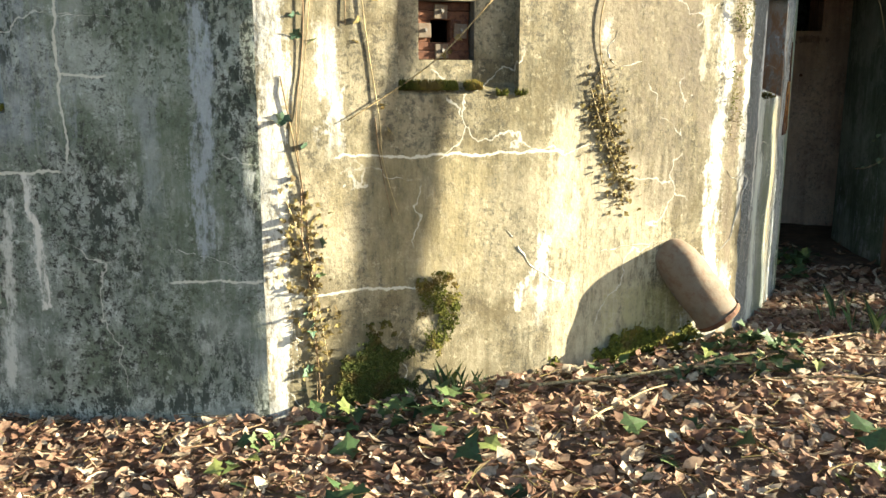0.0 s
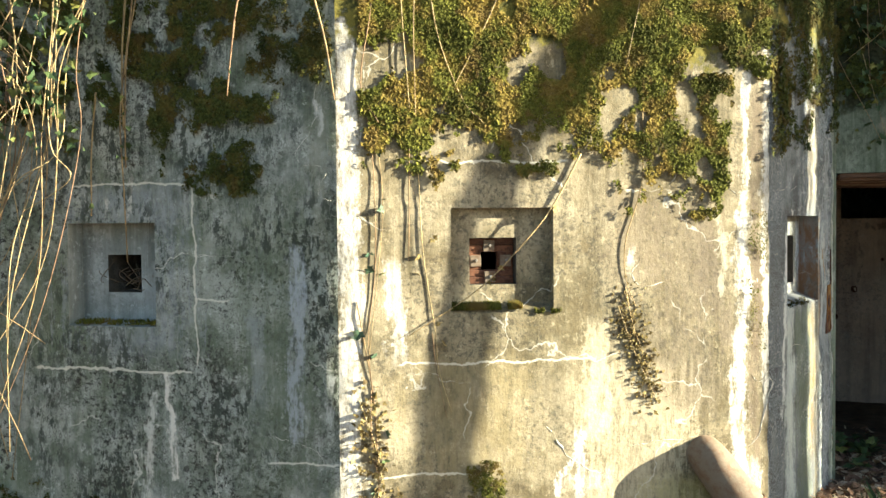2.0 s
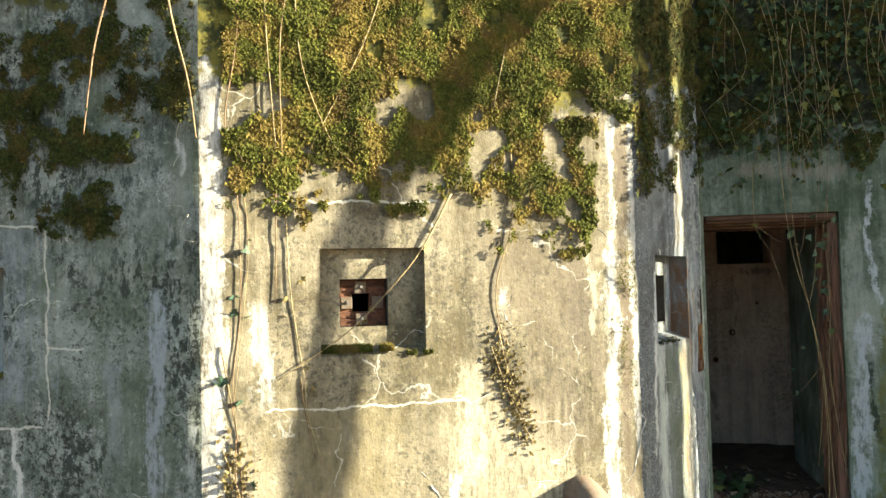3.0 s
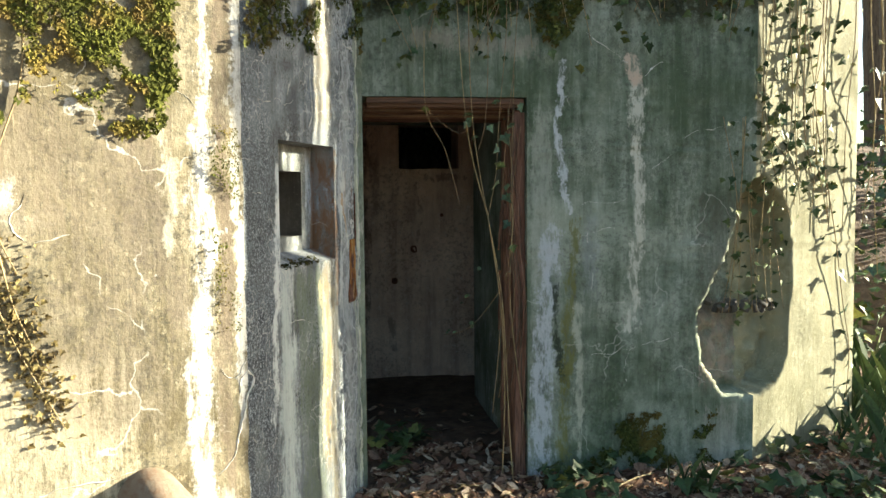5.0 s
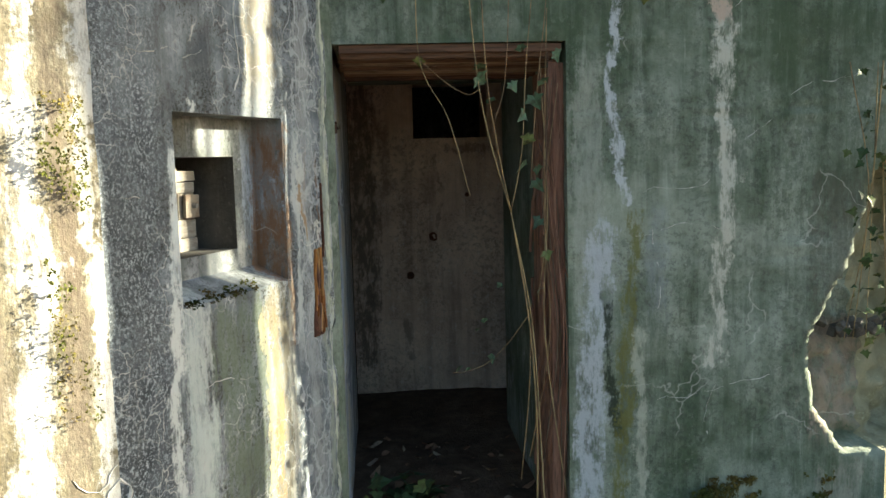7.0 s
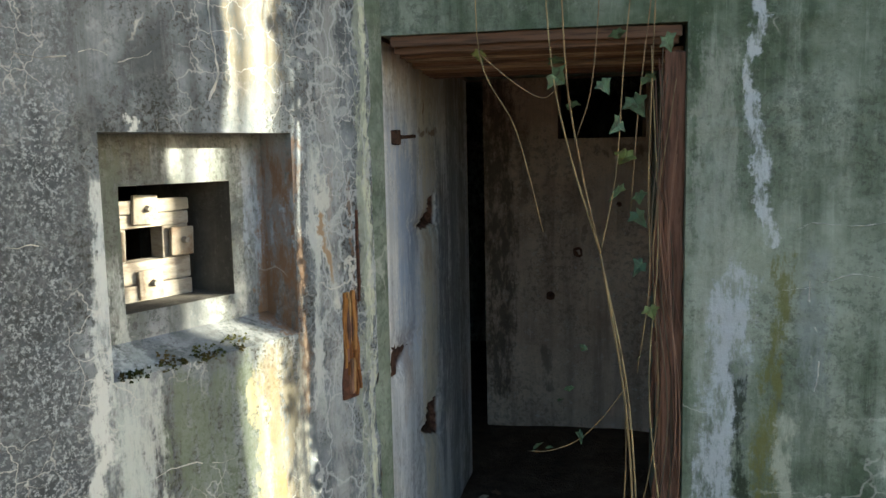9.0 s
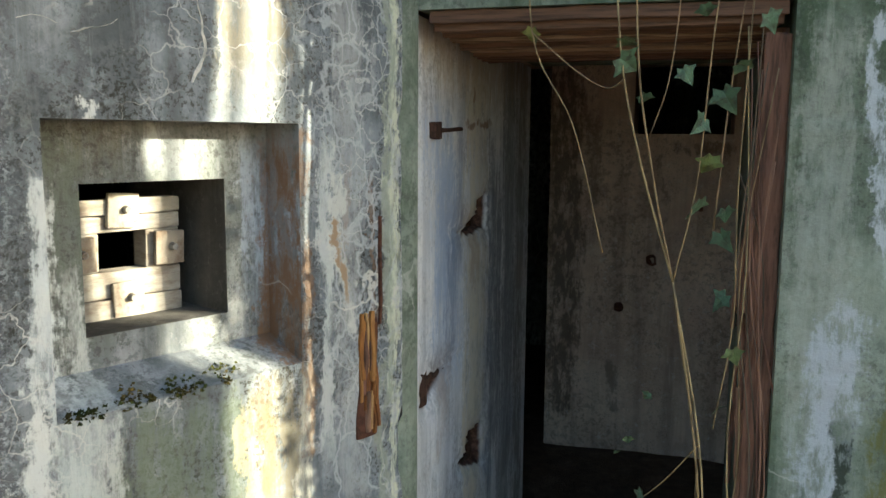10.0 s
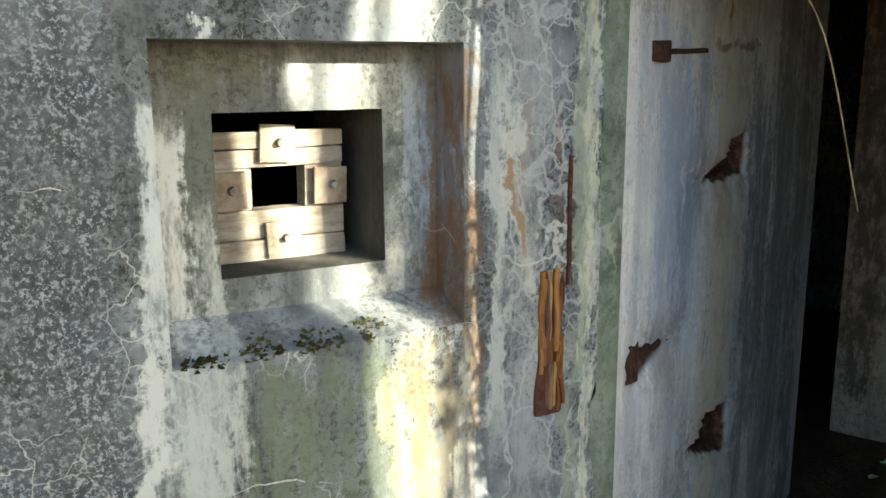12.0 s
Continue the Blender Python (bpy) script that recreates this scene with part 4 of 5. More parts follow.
def facing(face, u, z, out=0.0):
    """A pose on a wall: x along it, y up, z out of it."""
    a, dd, nn, shift = FACES[face]
    m = Matrix(((dd.x, 0, nn.x), (dd.y, 0, nn.y), (0, 1, 0))).to_4x4()
    return Matrix.Translation(spot(face, u, z, out)) @ m


def thing(name, base, label, category, group=""):
    ob = new(name)
    ob.location = base
    return tagged(ob, label, category, group)


def sub(name, vs, fs, mat, root, label="", smooth=False):
    """A part of a thing, from places in the world."""
    o = root.location
    return mesh_ob(name, [Vector(v) - o for v in vs], fs, mat, root, label, smooth=smooth)


def sub_bm(name, bm, mat, root, label=""):
    bm.transform(Matrix.Translation(-root.location))
    return part(name, bm, mat, root, label)


def stem(root, pts, r0, r1, mat=None, n=6, sides=5, name="stem"):
    vs, fs = tube(curve_points(pts, n), r0, r1, sides)
    return sub(name, vs, fs, mat or M_STEM, root, smooth=True)


def hung(face, u, z, out, tilt=35, flip=True):
    """A pose for a leaf that hangs on a wall, tip down."""
    return facing(face, u, z, out) @ pose(0, 0, 0, random.gauss(-20, tilt), random.gauss(0, tilt), (180 if flip else 0) + random.gauss(0, 45))


LEAF_MESHES = []
random.seed(11)
for i in range(5):
    vs, fs = ivy_leaf(1.0, Matrix())
    me = bpy.data.meshes.new("leaf")
    me.from_pydata([tuple(Vector(v) + 0.06 * noise.noise_vector(Vector(v) * 2 + Vector((i * 7, 0, 0)))) for v in vs], [], fs)
    me.materials.append(M_IVYO)
    LEAF_MESHES.append(me)


def leaf(root, m, size):
    ob = new("leaf", random.choice(LEAF_MESHES))
    ob.parent = root
    ob.matrix_basis = Matrix.Translation(-root.location) @ m @ Matrix.Diagonal((size, size, size, 1))
    return ob


# moss cushions: many tiny tufts in patches
def tuft(pile, face, u, z, size):
    """Three small flakes that lie on one another like scales."""
    hump = 0.022 * (0.5 + noise.noise((u * 7, z * 7, 2))) + 0.006
    for k in range(3):
        m = facing(face, u + random.gauss(0, 0.4 * size), z + random.gauss(0, 0.4 * size), max(0.003, hump + random.gauss(0, 0.003))) @ pose(0, 0, 0, random.gauss(18, 22), random.gauss(0, 25), random.gauss(0, 40))
        w, h = size * random.uniform(0.35, 0.6), size * random.uniform(0.8, 1.4)
        pile.add([m @ Vector((-w, 0.3 * h, 0)), m @ Vector((w, 0.3 * h, 0)), m @ Vector((random.uniform(-w, w) * 0.5, -0.7 * h, 0.25 * h))], [(0, 2, 1)])


def moss(face, label, count, u0, u1, z0, z1, lower, hole=0.0, size=0.016, seed=1, oval=False, mat=None, bare=()):
    pile, k = Pile(), 0
    random.seed(seed)
    for _ in range(count * 6):
        u, z = random.uniform(u0, u1), random.uniform(z0, z1)
        f = noise.fractal((u * 3.2, z * 3.2, seed * 3.3), 0.8, 2.0, 4)
        above = min(3.5 * (z + 0.26 * f + 0.16 * noise.fractal((u * 13, z * 13, seed), 0.8, 2.0, 3) - lower(u)), 5 * (noise.fractal((u * 4.5 + 9, z * 4.5, seed), 0.9, 2.0, 3) - hole))
        if above < random.random() ** 2:
            continue
        if oval and math.hypot((2 * u - u0 - u1) / (u1 - u0), (2 * z - z0 - z1) / (z1 - z0)) + 0.5 * f + 0.55 * noise.fractal((u * 11, z * 11, seed), 0.8, 2.0, 4) + 0.25 * random.random() > 0.85:
            continue
        if bare and any(math.hypot(u - a, 0.8 * (z - b)) < r * (1 + 2.2 * f) for a, b, r in bare):
            continue
        tuft(pile, face, u, z, size * random.uniform(0.6, 1.5) * (1 + 0.5 * f))
        k += 1
        if k >= count:
            break
    return tagged(pile.make("moss", mat or M_MOSS), label, "moss", kind="stuff")


def lerp(points):
    def at(u):
        return float(np.interp(u, [p[0] for p in points], [p[1] for p in points]))
    return at


moss("B", "thick olive and rust-tinged moss over the upper sunlit wall", 74000, 0.12, LB, 1.7, TOP, lerp([(0.0, 2.2), (0.45, 2.14), (0.62, 2.2), (0.98, 2.14), (1.12, 2.06), (1.45, 1.97), (1.7, 1.87), (1.85, 1.80), (2.03, 1.80), (2.08, 2.1), (2.13, 2.6), (2.33, 2.55)]), -0.46, 0.0105, 1,
     bare=((1.55, 1.95, 0.06), (1.49, 2.35, 0.06), (1.83, 2.39, 0.05), (2.05, 2.33, 0.05), (1.77, 2.1, 0.05), (1.58, 2.21, 0.045), (1.93, 1.98, 0.03), (0.16, 2.5, 0.05), (0.15, 2.9, 0.05), (1.1, 2.55, 0.05), (1.35, 2.7, 0.04), (0.9, 2.45, 0.06)))
moss("A", "green moss patches on the upper shaded wall, shade in their colour", 34000, -0.6, 2.58, 1.85, TOP, lerp([(-1, 2.1), (1.2, 2.25), (1.6, 2.12), (1.75, 1.96), (2.2, 1.95), (2.3, 2.35), (2.6, 2.6)]), -0.02, 0.0105, 2, mat=M_MOSS_SHADE)
moss("C", "moss on the upper cheek wall, shade in its colour", 7000, 0.0, LC, 2.0, TOP, lerp([(0, 2.05), (0.6, 2.1), (0.7, 2.35), (1.13, 2.25)]), -0.3, 0.013, 3, mat=M_MOSS_SHADE)
moss("D", "moss on the wall over the doorway, coloured as in ivy shade", 9000, 0.0, 2.1, 2.2, TOP, lerp([(0, 2.45), (1.0, 2.35), (1.3, 2.7), (2.1, 2.5)]), -0.15, 0.015, 4, mat=M_MOSS_SHADE)
moss("B", "round moss cushion low on the sunlit wall", 1800, 0.65, 0.86, 0.08, 0.47, lambda u: 0.0, -0.35, 0.008, 5, True)
# this clump's colour carries the sapling's shadow
moss("B", "moss clump at the foot of the sunlit wall, coloured as in shadow", 5000, 0.26, 0.66, -0.42, 0.26, lambda u: -0.5, -0.4, 0.009, 6, True, M_MOSS_SHADE)
moss("B", "moss along the foot of the sunlit wall", 2000, 1.2, 2.35, -0.2, 0.12, lambda u: -0.3, -0.1, 0.016, 7, True)
moss("D", "moss at the foot of the green wall, shade in its colour", 1800, 1.15, 1.95, -0.15, 0.32, lambda u: -0.3, -0.1, 0.012, 8, True, M_MOSS_SHADE)
moss("A", "moss at the foot of the shaded wall", 900, 0.3, 1.5, -0.2, 0.3, lambda u: -0.3, 0.1, 0.012, 9, True, M_MOSS_SHADE)
moss("B", "specks of dark moss down the edge of the sunlit wall", 500, 2.20, 2.30, 1.0, 1.75, lambda u: 0.9, -0.2, 0.005, 13)


def sill_moss(face, label, u0, u1, z, out0, out1, count, seed, high=0.022, mat=None):
    pile = Pile()
    random.seed(seed)
    for _ in range(count):
        u = random.uniform(u0, u1)
        if noise.noise((u * 18, seed, 0)) < -0.15:
            continue
        m = facing(face, u, z - 0.008 + 0.02 * random.random(), random.uniform(out0, out1))
        h = random.uniform(0.004, high)
        w = random.uniform(0.003, 0.007)
        pile.add([m @ Vector((-w, 0, 0)), m @ Vector((w, 0, 0)), m @ Vector((random.uniform(-w, w), h, random.uniform(-w, w)))], [(0, 1, 2)])
        pile.add([m @ Vector((0, 0, -w)), m @ Vector((0, 0, w)), m @ Vector((random.uniform(-w, w), h, random.uniform(-w, w)))], [(0, 1, 2)])
    return tagged(pile.make("moss", mat or M_MOSS), label, "moss", kind="stuff")


sill_moss("B", "green moss along the embrasure sill", 0.58, 0.95, 1.25, -0.055, 0.016, 2600, 21, 0.034)
sill_moss("B", "green moss along the embrasure sill", 1.02, 1.16, 1.225, -0.02, 0.015, 250, 22)
sill_moss("A", "dark moss along the embrasure sill", 1.06, 1.58, 1.165, -0.1, 0.01, 900, 23, 0.016)
sill_moss("C", "dark crumbling moss along the front of the embrasure sill", 0.28, 0.62, 1.203, -0.05, 0.006, 800, 24, 0.007, M_MOSS_SHADE)
sill_moss("C", "olive moss specks on the embrasure sill", 0.40, 0.66, 1.218, -0.07, -0.02, 160, 25, 0.006)


# thin raised calcite crust along the cracks
def calcite(face, lines, label):
    pile = Pile()
    for points, half in lines:
        path = curve_points([(u, z, 0) for u, z in points], 3)
        total = sum((q - p).length for p, q in zip(path, path[1:]))
        run, rows = 0.0, []
        for p, q in zip(path, path[1:]):
            n = max(1, int((q - p).length / 0.012))
            side = Vector((-(q - p).y, (q - p).x, 0)).normalized()
            for i in range(n):
                c = p + (q - p) * i / n
                c = c + side * (0.035 * noise.fractal((c.x * 5, c.y * 5, half * 99), 0.9, 2.0, 4))
                end = min(1, 6 * min(run, total - run) / total + 0.15)
                w = 0.55 * half * end * max(0.06, 0.7 + 1.5 * noise.fractal((c.x * 11, c.y * 11, 3), 0.8, 2.0, 3))
                rows.append((c - side * w, c + side * w * random.uniform(0.3, 1.2), c))
                run += (q - p).length / n
        vs, fs = [], []
        for l, r, c in rows:
            at = 3.1 * spot(face, c.x, c.y)
            base = 0.0132 * noise.noise(at)
            vs += [spot(face, l.x, l.y, base - 0.002), spot(face, c.x, c.y, base + 0.0018), spot(face, r.x, r.y, base - 0.002)]
        for i in range(len(rows) - 1):
            if noise.noise((rows[i][2].x * 18, rows[i][2].y * 18, 6)) < -0.28:
                continue
            k = 3 * i
            fs += [(k, k + 1, k + 4, k + 3), (k + 1, k + 2, k + 5, k + 4)]
        pile.add(vs, fs)
    return tagged(pile.make("calcite_crust", M_CALCITE), label, "calcite crust", kind="stuff")


random.seed(29)
VEINS = [
    ("D", [(1.16, 2.32), (1.30, 2.25), (1.41, 2.19)], 0.012),
    ("A", [(2.47, 2.46), (2.49, 2.2), (2.38, 2.08), (2.39, 2.01), (2.55, 1.97), (2.51, 1.85), (2.6, 1.81)], 0.006),
    ("A", [(2.18, 0.6), (2.38, 0.58), (2.6, 0.44)], 0.006),
    ("A", [(1.8, 1.53), (2.04, 1.545)], 0.005),
    ("B", [(1.96, 1.89), (2.05, 1.87), (2.13, 1.8), (2.17, 1.7)], 0.008),
    ("B", [(2.22, 0.86), (2.27, 0.83), (2.33, 0.89)], 0.007),
    ("B", [(2.29, 0.76), (2.33, 0.82), (2.29, 0.6), (2.2, 0.45)], 0.012),
    ("B", [(1.6, 1.5), (1.555, 1.42), (1.62, 1.355), (1.74, 1.358)], 0.009),
    ("B", [(1.07, 0.62), (1.22, 0.445), (1.41, 0.34)], 0.014),
    ("B", [(1.55, 0.49), (1.75, 0.54), (1.92, 0.545)], 0.007),
    ("C", [(0.1, 1.883), (0.28, 1.88), (0.33, 1.86), (0.46, 1.905)], 0.006),
    ("C", [(0.07, 1.49), (0.15, 1.5)], 0.005),
    ("C", [(0.34, 0.955), (0.48, 0.97), (0.59, 0.96)], 0.005),
    ("C", [(0.56, 2.05), (0.57, 1.9), (0.55, 1.78)], 0.012),
    ("D", [(1.49, 2.11), (1.55, 2.17), (1.62, 2.22)], 0.012),
    ("D", [(1.53, 1.62), (1.65, 1.7), (1.74, 1.725)], 0.012),
    ("D", [(1.68, 1.756), (1.77, 1.82), (2.03, 1.89)], 0.006),
    ("D", [(1.08, 1.425), (1.25, 1.45), (1.4, 1.494)], 0.005),
    ("D", [(1.19, 0.64), (1.47, 0.67), (1.7, 0.745)], 0.006),
    ("D", [(1.1, 1.25), (1.3, 1.31), (1.49, 1.3)], 0.004),
    ("D", [(1.41, 0.7), (1.40, 0.48)], 0.008),
    ("D", [(1.17, 1.3), (1.19, 1.05), (1.18, 0.98)], 0.014),
]
for face, where in (("A", "shaded"), ("B", "sunlit"), ("C", "cheek"), ("D", "green")):
    calcite(face, [(p, h) for f, p, h in VEINS if f == face], "thin pale calcite crust along cracks in the " + where + " wall")


# bolted frames inside the embrasures
def embrasure_frame(face, u0, u1, z0, z1, hole, depth, label, board_mat, plate_mat, plate_size, gaps=(0.52, 0.62, 0.52, 0.72)):
    h0, h1, hz0, hz1 = hole
    root = thing("embrasure_frame", spot(face, (u0 + u1) / 2, z0, -depth - 0.03), label, "embrasure frame")

    def slab(a, b, c, d, out, thick):
        return block((b - a, d - c, thick), facing(face, (a + b) / 2, (c + d) / 2, -depth + out), 0.004, 0.003, 2)
    random.seed(31)
    for a, b, c, d, o in ((u0, u1, hz1, (hz1 + z1) / 2, 0.0), (u0, u1, (hz1 + z1) / 2 + 0.002, z1, 0.006), (u0, u1, (z0 + hz0) / 2 + 0.002, hz0, 0.0), (u0, u1, z0, (z0 + hz0) / 2, 0.005), (u0, h0, hz0, hz1, -0.002), (h1, u1, hz0, hz1, -0.002)):
        sub_bm("board", slab(a, b, c, d, o, 0.05), board_mat, root)
    pw, ph = plate_size
    uc, zc = (h0 + h1) / 2, (hz0 + hz1) / 2
    for a, c, tilt in ((uc - 0.003, hz1 + ph * gaps[0], -3), (uc + 0.002, hz0 - ph * gaps[1], 2), (h0 - pw * gaps[2], zc, 2), (h1 + pw * gaps[3], zc, -2)):
        pl = sub_bm("plate", block((pw, ph, 0.012), facing(face, a, c, -depth + 0.034) @ pose(0, 0, 0, 0, 0, tilt), 0.003, 0.001), plate_mat, root, "square weathered steel plate")
        bm = bmesh.new()
        bmesh.ops.create_cone(bm, cap_ends=True, segments=10, radius1=0.0095, radius2=0.007, depth=0.016)
        bm.transform(facing(face, a + 0.004, c + 0.002, -depth + 0.046))
        bm.transform(Matrix.Translation(-root.location))
        part("bolt", bm, M_BOLT, pl, "grey bolt head")
    return root


embrasure_frame("C", 0.372, 0.662, 1.30, 1.565, (0.478, 0.582, 1.415, 1.497), 0.263, "pale weathered board frame with four bolted plates in the embrasure", M_BOARD, M_PLATE, (0.068, 0.072), (0.62, 0.79, 0.68, 0.72))
embrasure_frame("B", 0.69, 0.93, 1.372, 1.612, (0.755, 0.845, 1.445, 1.54), 0.14, "rusty board frame with bolted plates in the sunlit embrasure", M_RUST, M_PIPE, (0.058, 0.06))

# dead twigs and leaves lodged in the shaded embrasure
nest = thing("twig_nest", spot("A", 1.30, 1.33, -0.15), "dark dead twigs and leaves lodged in the embrasure", "twigs")
random.seed(35)
for k in range(14):
    u, z = random.uniform(1.2, 1.44), 1.335 + random.uniform(0, 0.05)
    stem(nest, [spot("A", u, z, random.uniform(-0.25, -0.1)), spot("A", u + random.uniform(-0.1, 0.1), z + random.uniform(0.0, 0.12), random.uniform(-0.22, -0.1)), spot("A", u + random.uniform(-0.12, 0.12), z + random.uniform(0, 0.15), random.uniform(-0.25, -0.12))], 0.003, 0.002, M_BARK, 4, 4, "twig")

# bent vent pipe out of the sunlit wall
pipe = thing("vent_pipe", spot("B", 1.98, 0.44, 0.0), "rusty bent vent pipe sticking out of the sunlit wall", "pipe")
line = curve_points([spot("B", 1.93, 0.46, -0.15), spot("B", 1.95, 0.44, -0.02), spot("B", 1.985, 0.39, 0.045), spot("B", 2.05, 0.29, 0.09), spot("B", 2.135, 0.165, 0.13)], 6)
vs, fs = tube(line, 0.102, 0.112, 24)
vi, fi = tube(line, 0.089, 0.10, 24)
k = len(vs)
fs = fs[:-1] + [tuple(i + k for i in f)[::-1] for f in fi[:-2]]
fs += [(k - 24 + i, k - 24 + (i + 1) % 24, 2 * k - 24 + (i + 1) % 24, 2 * k - 24 + i) for i in range(24)]
sub("tube", [Vector(v) + 0.012 * noise.noise_vector(Vector(v) * 7) for v in vs + vi], fs, M_PIPE, pipe, smooth=True)
e0, e1 = Vector(line[-2]), Vector(line[-1])
dirn = (e1 - e0).normalized()
vs, fs = tube([e1 - dirn * 0.022, e1 - dirn * 0.018, e1 - dirn * 0.002, e1 + dirn * 0.002], 0.116, 0.113, 24)
sub("lip", vs, fs[:-2], M_RUST, pipe, "rusted rim")

# timber round the doorway
lintel = thing("lintel_boards", (DOOR_W / 2, 0.3, DOOR_H - 0.03), "rotten brown boards under the doorway lintel", "timber")
random.seed(41)
y = 0.012
for k in range(24):
    w = random.uniform(0.020, 0.032)
    zc = DOOR_H - 0.016 - 0.00125 * k - (0.012 if k % 2 else 0.0) - random.uniform(0, 0.007)
    sub_bm("board", block((DOOR_W - 0.03 - random.uniform(0, 0.03), w - 0.004, 0.03), pose(DOOR_W / 2 + random.uniform(-0.008, 0.008), y + w / 2, zc, random.uniform(-3, 3), random.uniform(-0.4, 0.4), 0), 0.004, 0.004, 12), M_WOODX, lintel)
    y += w
post = thing("door_post", (DOOR_W - 0.03, 0.2, 0.0), "splintered red-brown timber door post", "door post")
y = 0.035
for k, (w, t, top, low) in enumerate(((0.075, 0.055, 1.93, -0.05), (0.05, 0.03, 1.95, -0.05), (0.085, 0.04, 1.9, -0.05), (0.05, 0.022, 1.78, 0.3), (0.09, 0.034, 1.94, -0.05), (0.06, 0.02, 1.5, -0.05), (0.09, 0.028, 1.93, -0.05))):
    sub_bm("board", block((t, w - 0.008, top - low), pose(DOOR_W - t / 2 - 0.002, y + w / 2, (top + low) / 2, random.uniform(-0.5, 0.5), random.uniform(-0.4, 0.4), random.uniform(-4, 4)), 0.005, 0.009, 26), M_WOOD, post)
    y += w
for k in range(9):
    z0 = random.uniform(0.1, 1.6)
    yy = random.uniform(0.08, 0.5)
    sub_bm("splinter", block((0.012, 0.016, random.uniform(0.2, 0.5)), pose(DOOR_W - 0.055, yy, z0, random.uniform(-6, 6), random.uniform(-5, 5), 0), 0.003, 0.008, 8), M_WOOD, post)
strip = thing("timber_strip", spot("C", 1.005, 1.0, 0.0), "orange rotten timber strip set in the cheek wall", "timber")
sub_bm("back", block((0.064, 0.30, 0.02), facing("C", 1.006, 1.13, -0.009) @ pose(0, 0, 0, 0, 0, -1), 0.006, 0.006, 18), M_RUST, strip, "dark red rotten backing")
random.seed(43)
for k in range(15):
    a, w = random.uniform(0.985, 1.15), random.uniform(0.006, 0.013)
    b = min(1.285, a + random.uniform(0.08, 0.25))
    sub_bm("slat", block((w, b - a, 0.012), facing("C", 1.004 + random.uniform(-0.026, 0.026), (a + b) / 2, random.uniform(-0.003, 0.005)) @ pose(0, 0, 0, random.uniform(-1, 1), 0, random.uniform(-1.5, 1.5)), 0.002, 0.007, 14), M_ORANGE if k % 5 else M_WOOD, strip)
sub_bm("sliver", block((0.007, 0.26, 0.01), facing("C", 1.045, 1.38, 0.0), 0.002, 0.003, 12), M_RUST, strip, "thin dark red sliver")

# rusted door anchors in the limewashed side
def anchor(y, z, bars):
    an = thing("door_anchor", spot("R", y, z, 0.0), "rusted iron door anchor in broken concrete", "anchor", "door anchors")
    for name, w, h, dy, dz, out, tilt, worn in bars:
        sub_bm(name, block((w, h, 0.022), facing("R", y + dy, z + dz, out) @ pose(0, 0, 0, 0, 0, tilt), 0.005, worn, 8), M_OLDIRON, an)


anchor(0.78, 1.44, (("plate", 0.05, 0.11, 0.0, 0.0, -0.05, 0, 0.008), ("arm", 0.20, 0.018, -0.13, -0.045, -0.048, -3, 0.008)))
anchor(0.76, 0.61, (("plate", 0.06, 0.10, 0.0, 0.01, -0.046, 4, 0.010), ("arm", 0.14, 0.020, -0.10, -0.01, -0.042, -8, 0.008)))
anchor(0.14, 1.01, (("plate", 0.05, 0.10, 0.0, 0.0, -0.02, 0, 0.008), ("arm", 0.26, 0.030, 0.15, 0.005, -0.026, -6, 0.010)))
anchor(0.19, 1.714, (("head", 0.075, 0.046, 0.0, 0.0, 0.006, 0, 0.005), ("arm", 0.24, 0.012, 0.16, 0.004, -0.004, 1, 0.005)))

# shot marks in the inner back wall
for x, z, r in ((0.49, 1.08, 0.03), (0.335, 0.828, 0.026), (0.72, 1.35, 0.015)):
    vs, fs = [], []
    for i in range(4):
        for k in range(10):
            w = 2 * math.pi * k / 10
            rr = r * (1 - i / 4.5) * (1 + 0.3 * noise.noise((k * 2.1, x * 9, 0)))
            vs.append((x + rr * math.cos(w), 2.36 - 0.004 - (0.006 if i == 1 else 0) + 0.0 * i, z + rr * math.sin(w)))
    fs = [(i * 10 + k, i * 10 + (k + 1) % 10, (i + 1) * 10 + (k + 1) % 10, (i + 1) * 10 + k) for i in range(3) for k in range(10)] + [tuple(range(30, 40))]
    tagged(mesh_ob("shot_mark", vs, fs, M_RUST), "dark rusty pock mark in the inner wall", "pock mark", "pock marks")


# ---- climbing plants ----
def vine(name, face, label, stems, leaves, leaf_size, mat_leaf, base, out=(0.02, 0.07), category="ivy", single=False, r=0.004, jitter=0.03, stem_mat=None):  # out: how far from the wall
    """stems: lists of (u, z) on a wall; leaves: how many along them."""
    root = thing(name, spot(face, *base), label, category)
    paths = []
    for pts in stems:
        line = [spot(face, u + random.gauss(0, jitter * 0.3), z, random.uniform(*out)) for u, z in pts]
        stem(root, line, r * random.uniform(0.7, 1.2), r * 0.5, stem_mat)
        paths.append([(u, z) for u, z in pts])
    pile = Pile()
    for _ in range(leaves):
        pts = random.choice(paths)
        i = random.randrange(len(pts) - 1)
        t = random.random()
        u = pts[i][0] + t * (pts[i + 1][0] - pts[i][0]) + random.gauss(0, jitter)
        z = pts[i][1] + t * (pts[i + 1][1] - pts[i][1]) + random.gauss(0, jitter)
        m = hung(face, u, z, random.uniform(*out))
        size = leaf_size * random.uniform(0.6, 1.4)
        if single:
            leaf(root, m, size)
        else:
            pile.add(*ivy_leaf(size, Matrix.Translation(-root.location) @ m))
    if not single and leaves:
        tagged(pile.make("foliage", mat_leaf, root), kind="stuff")
    return root


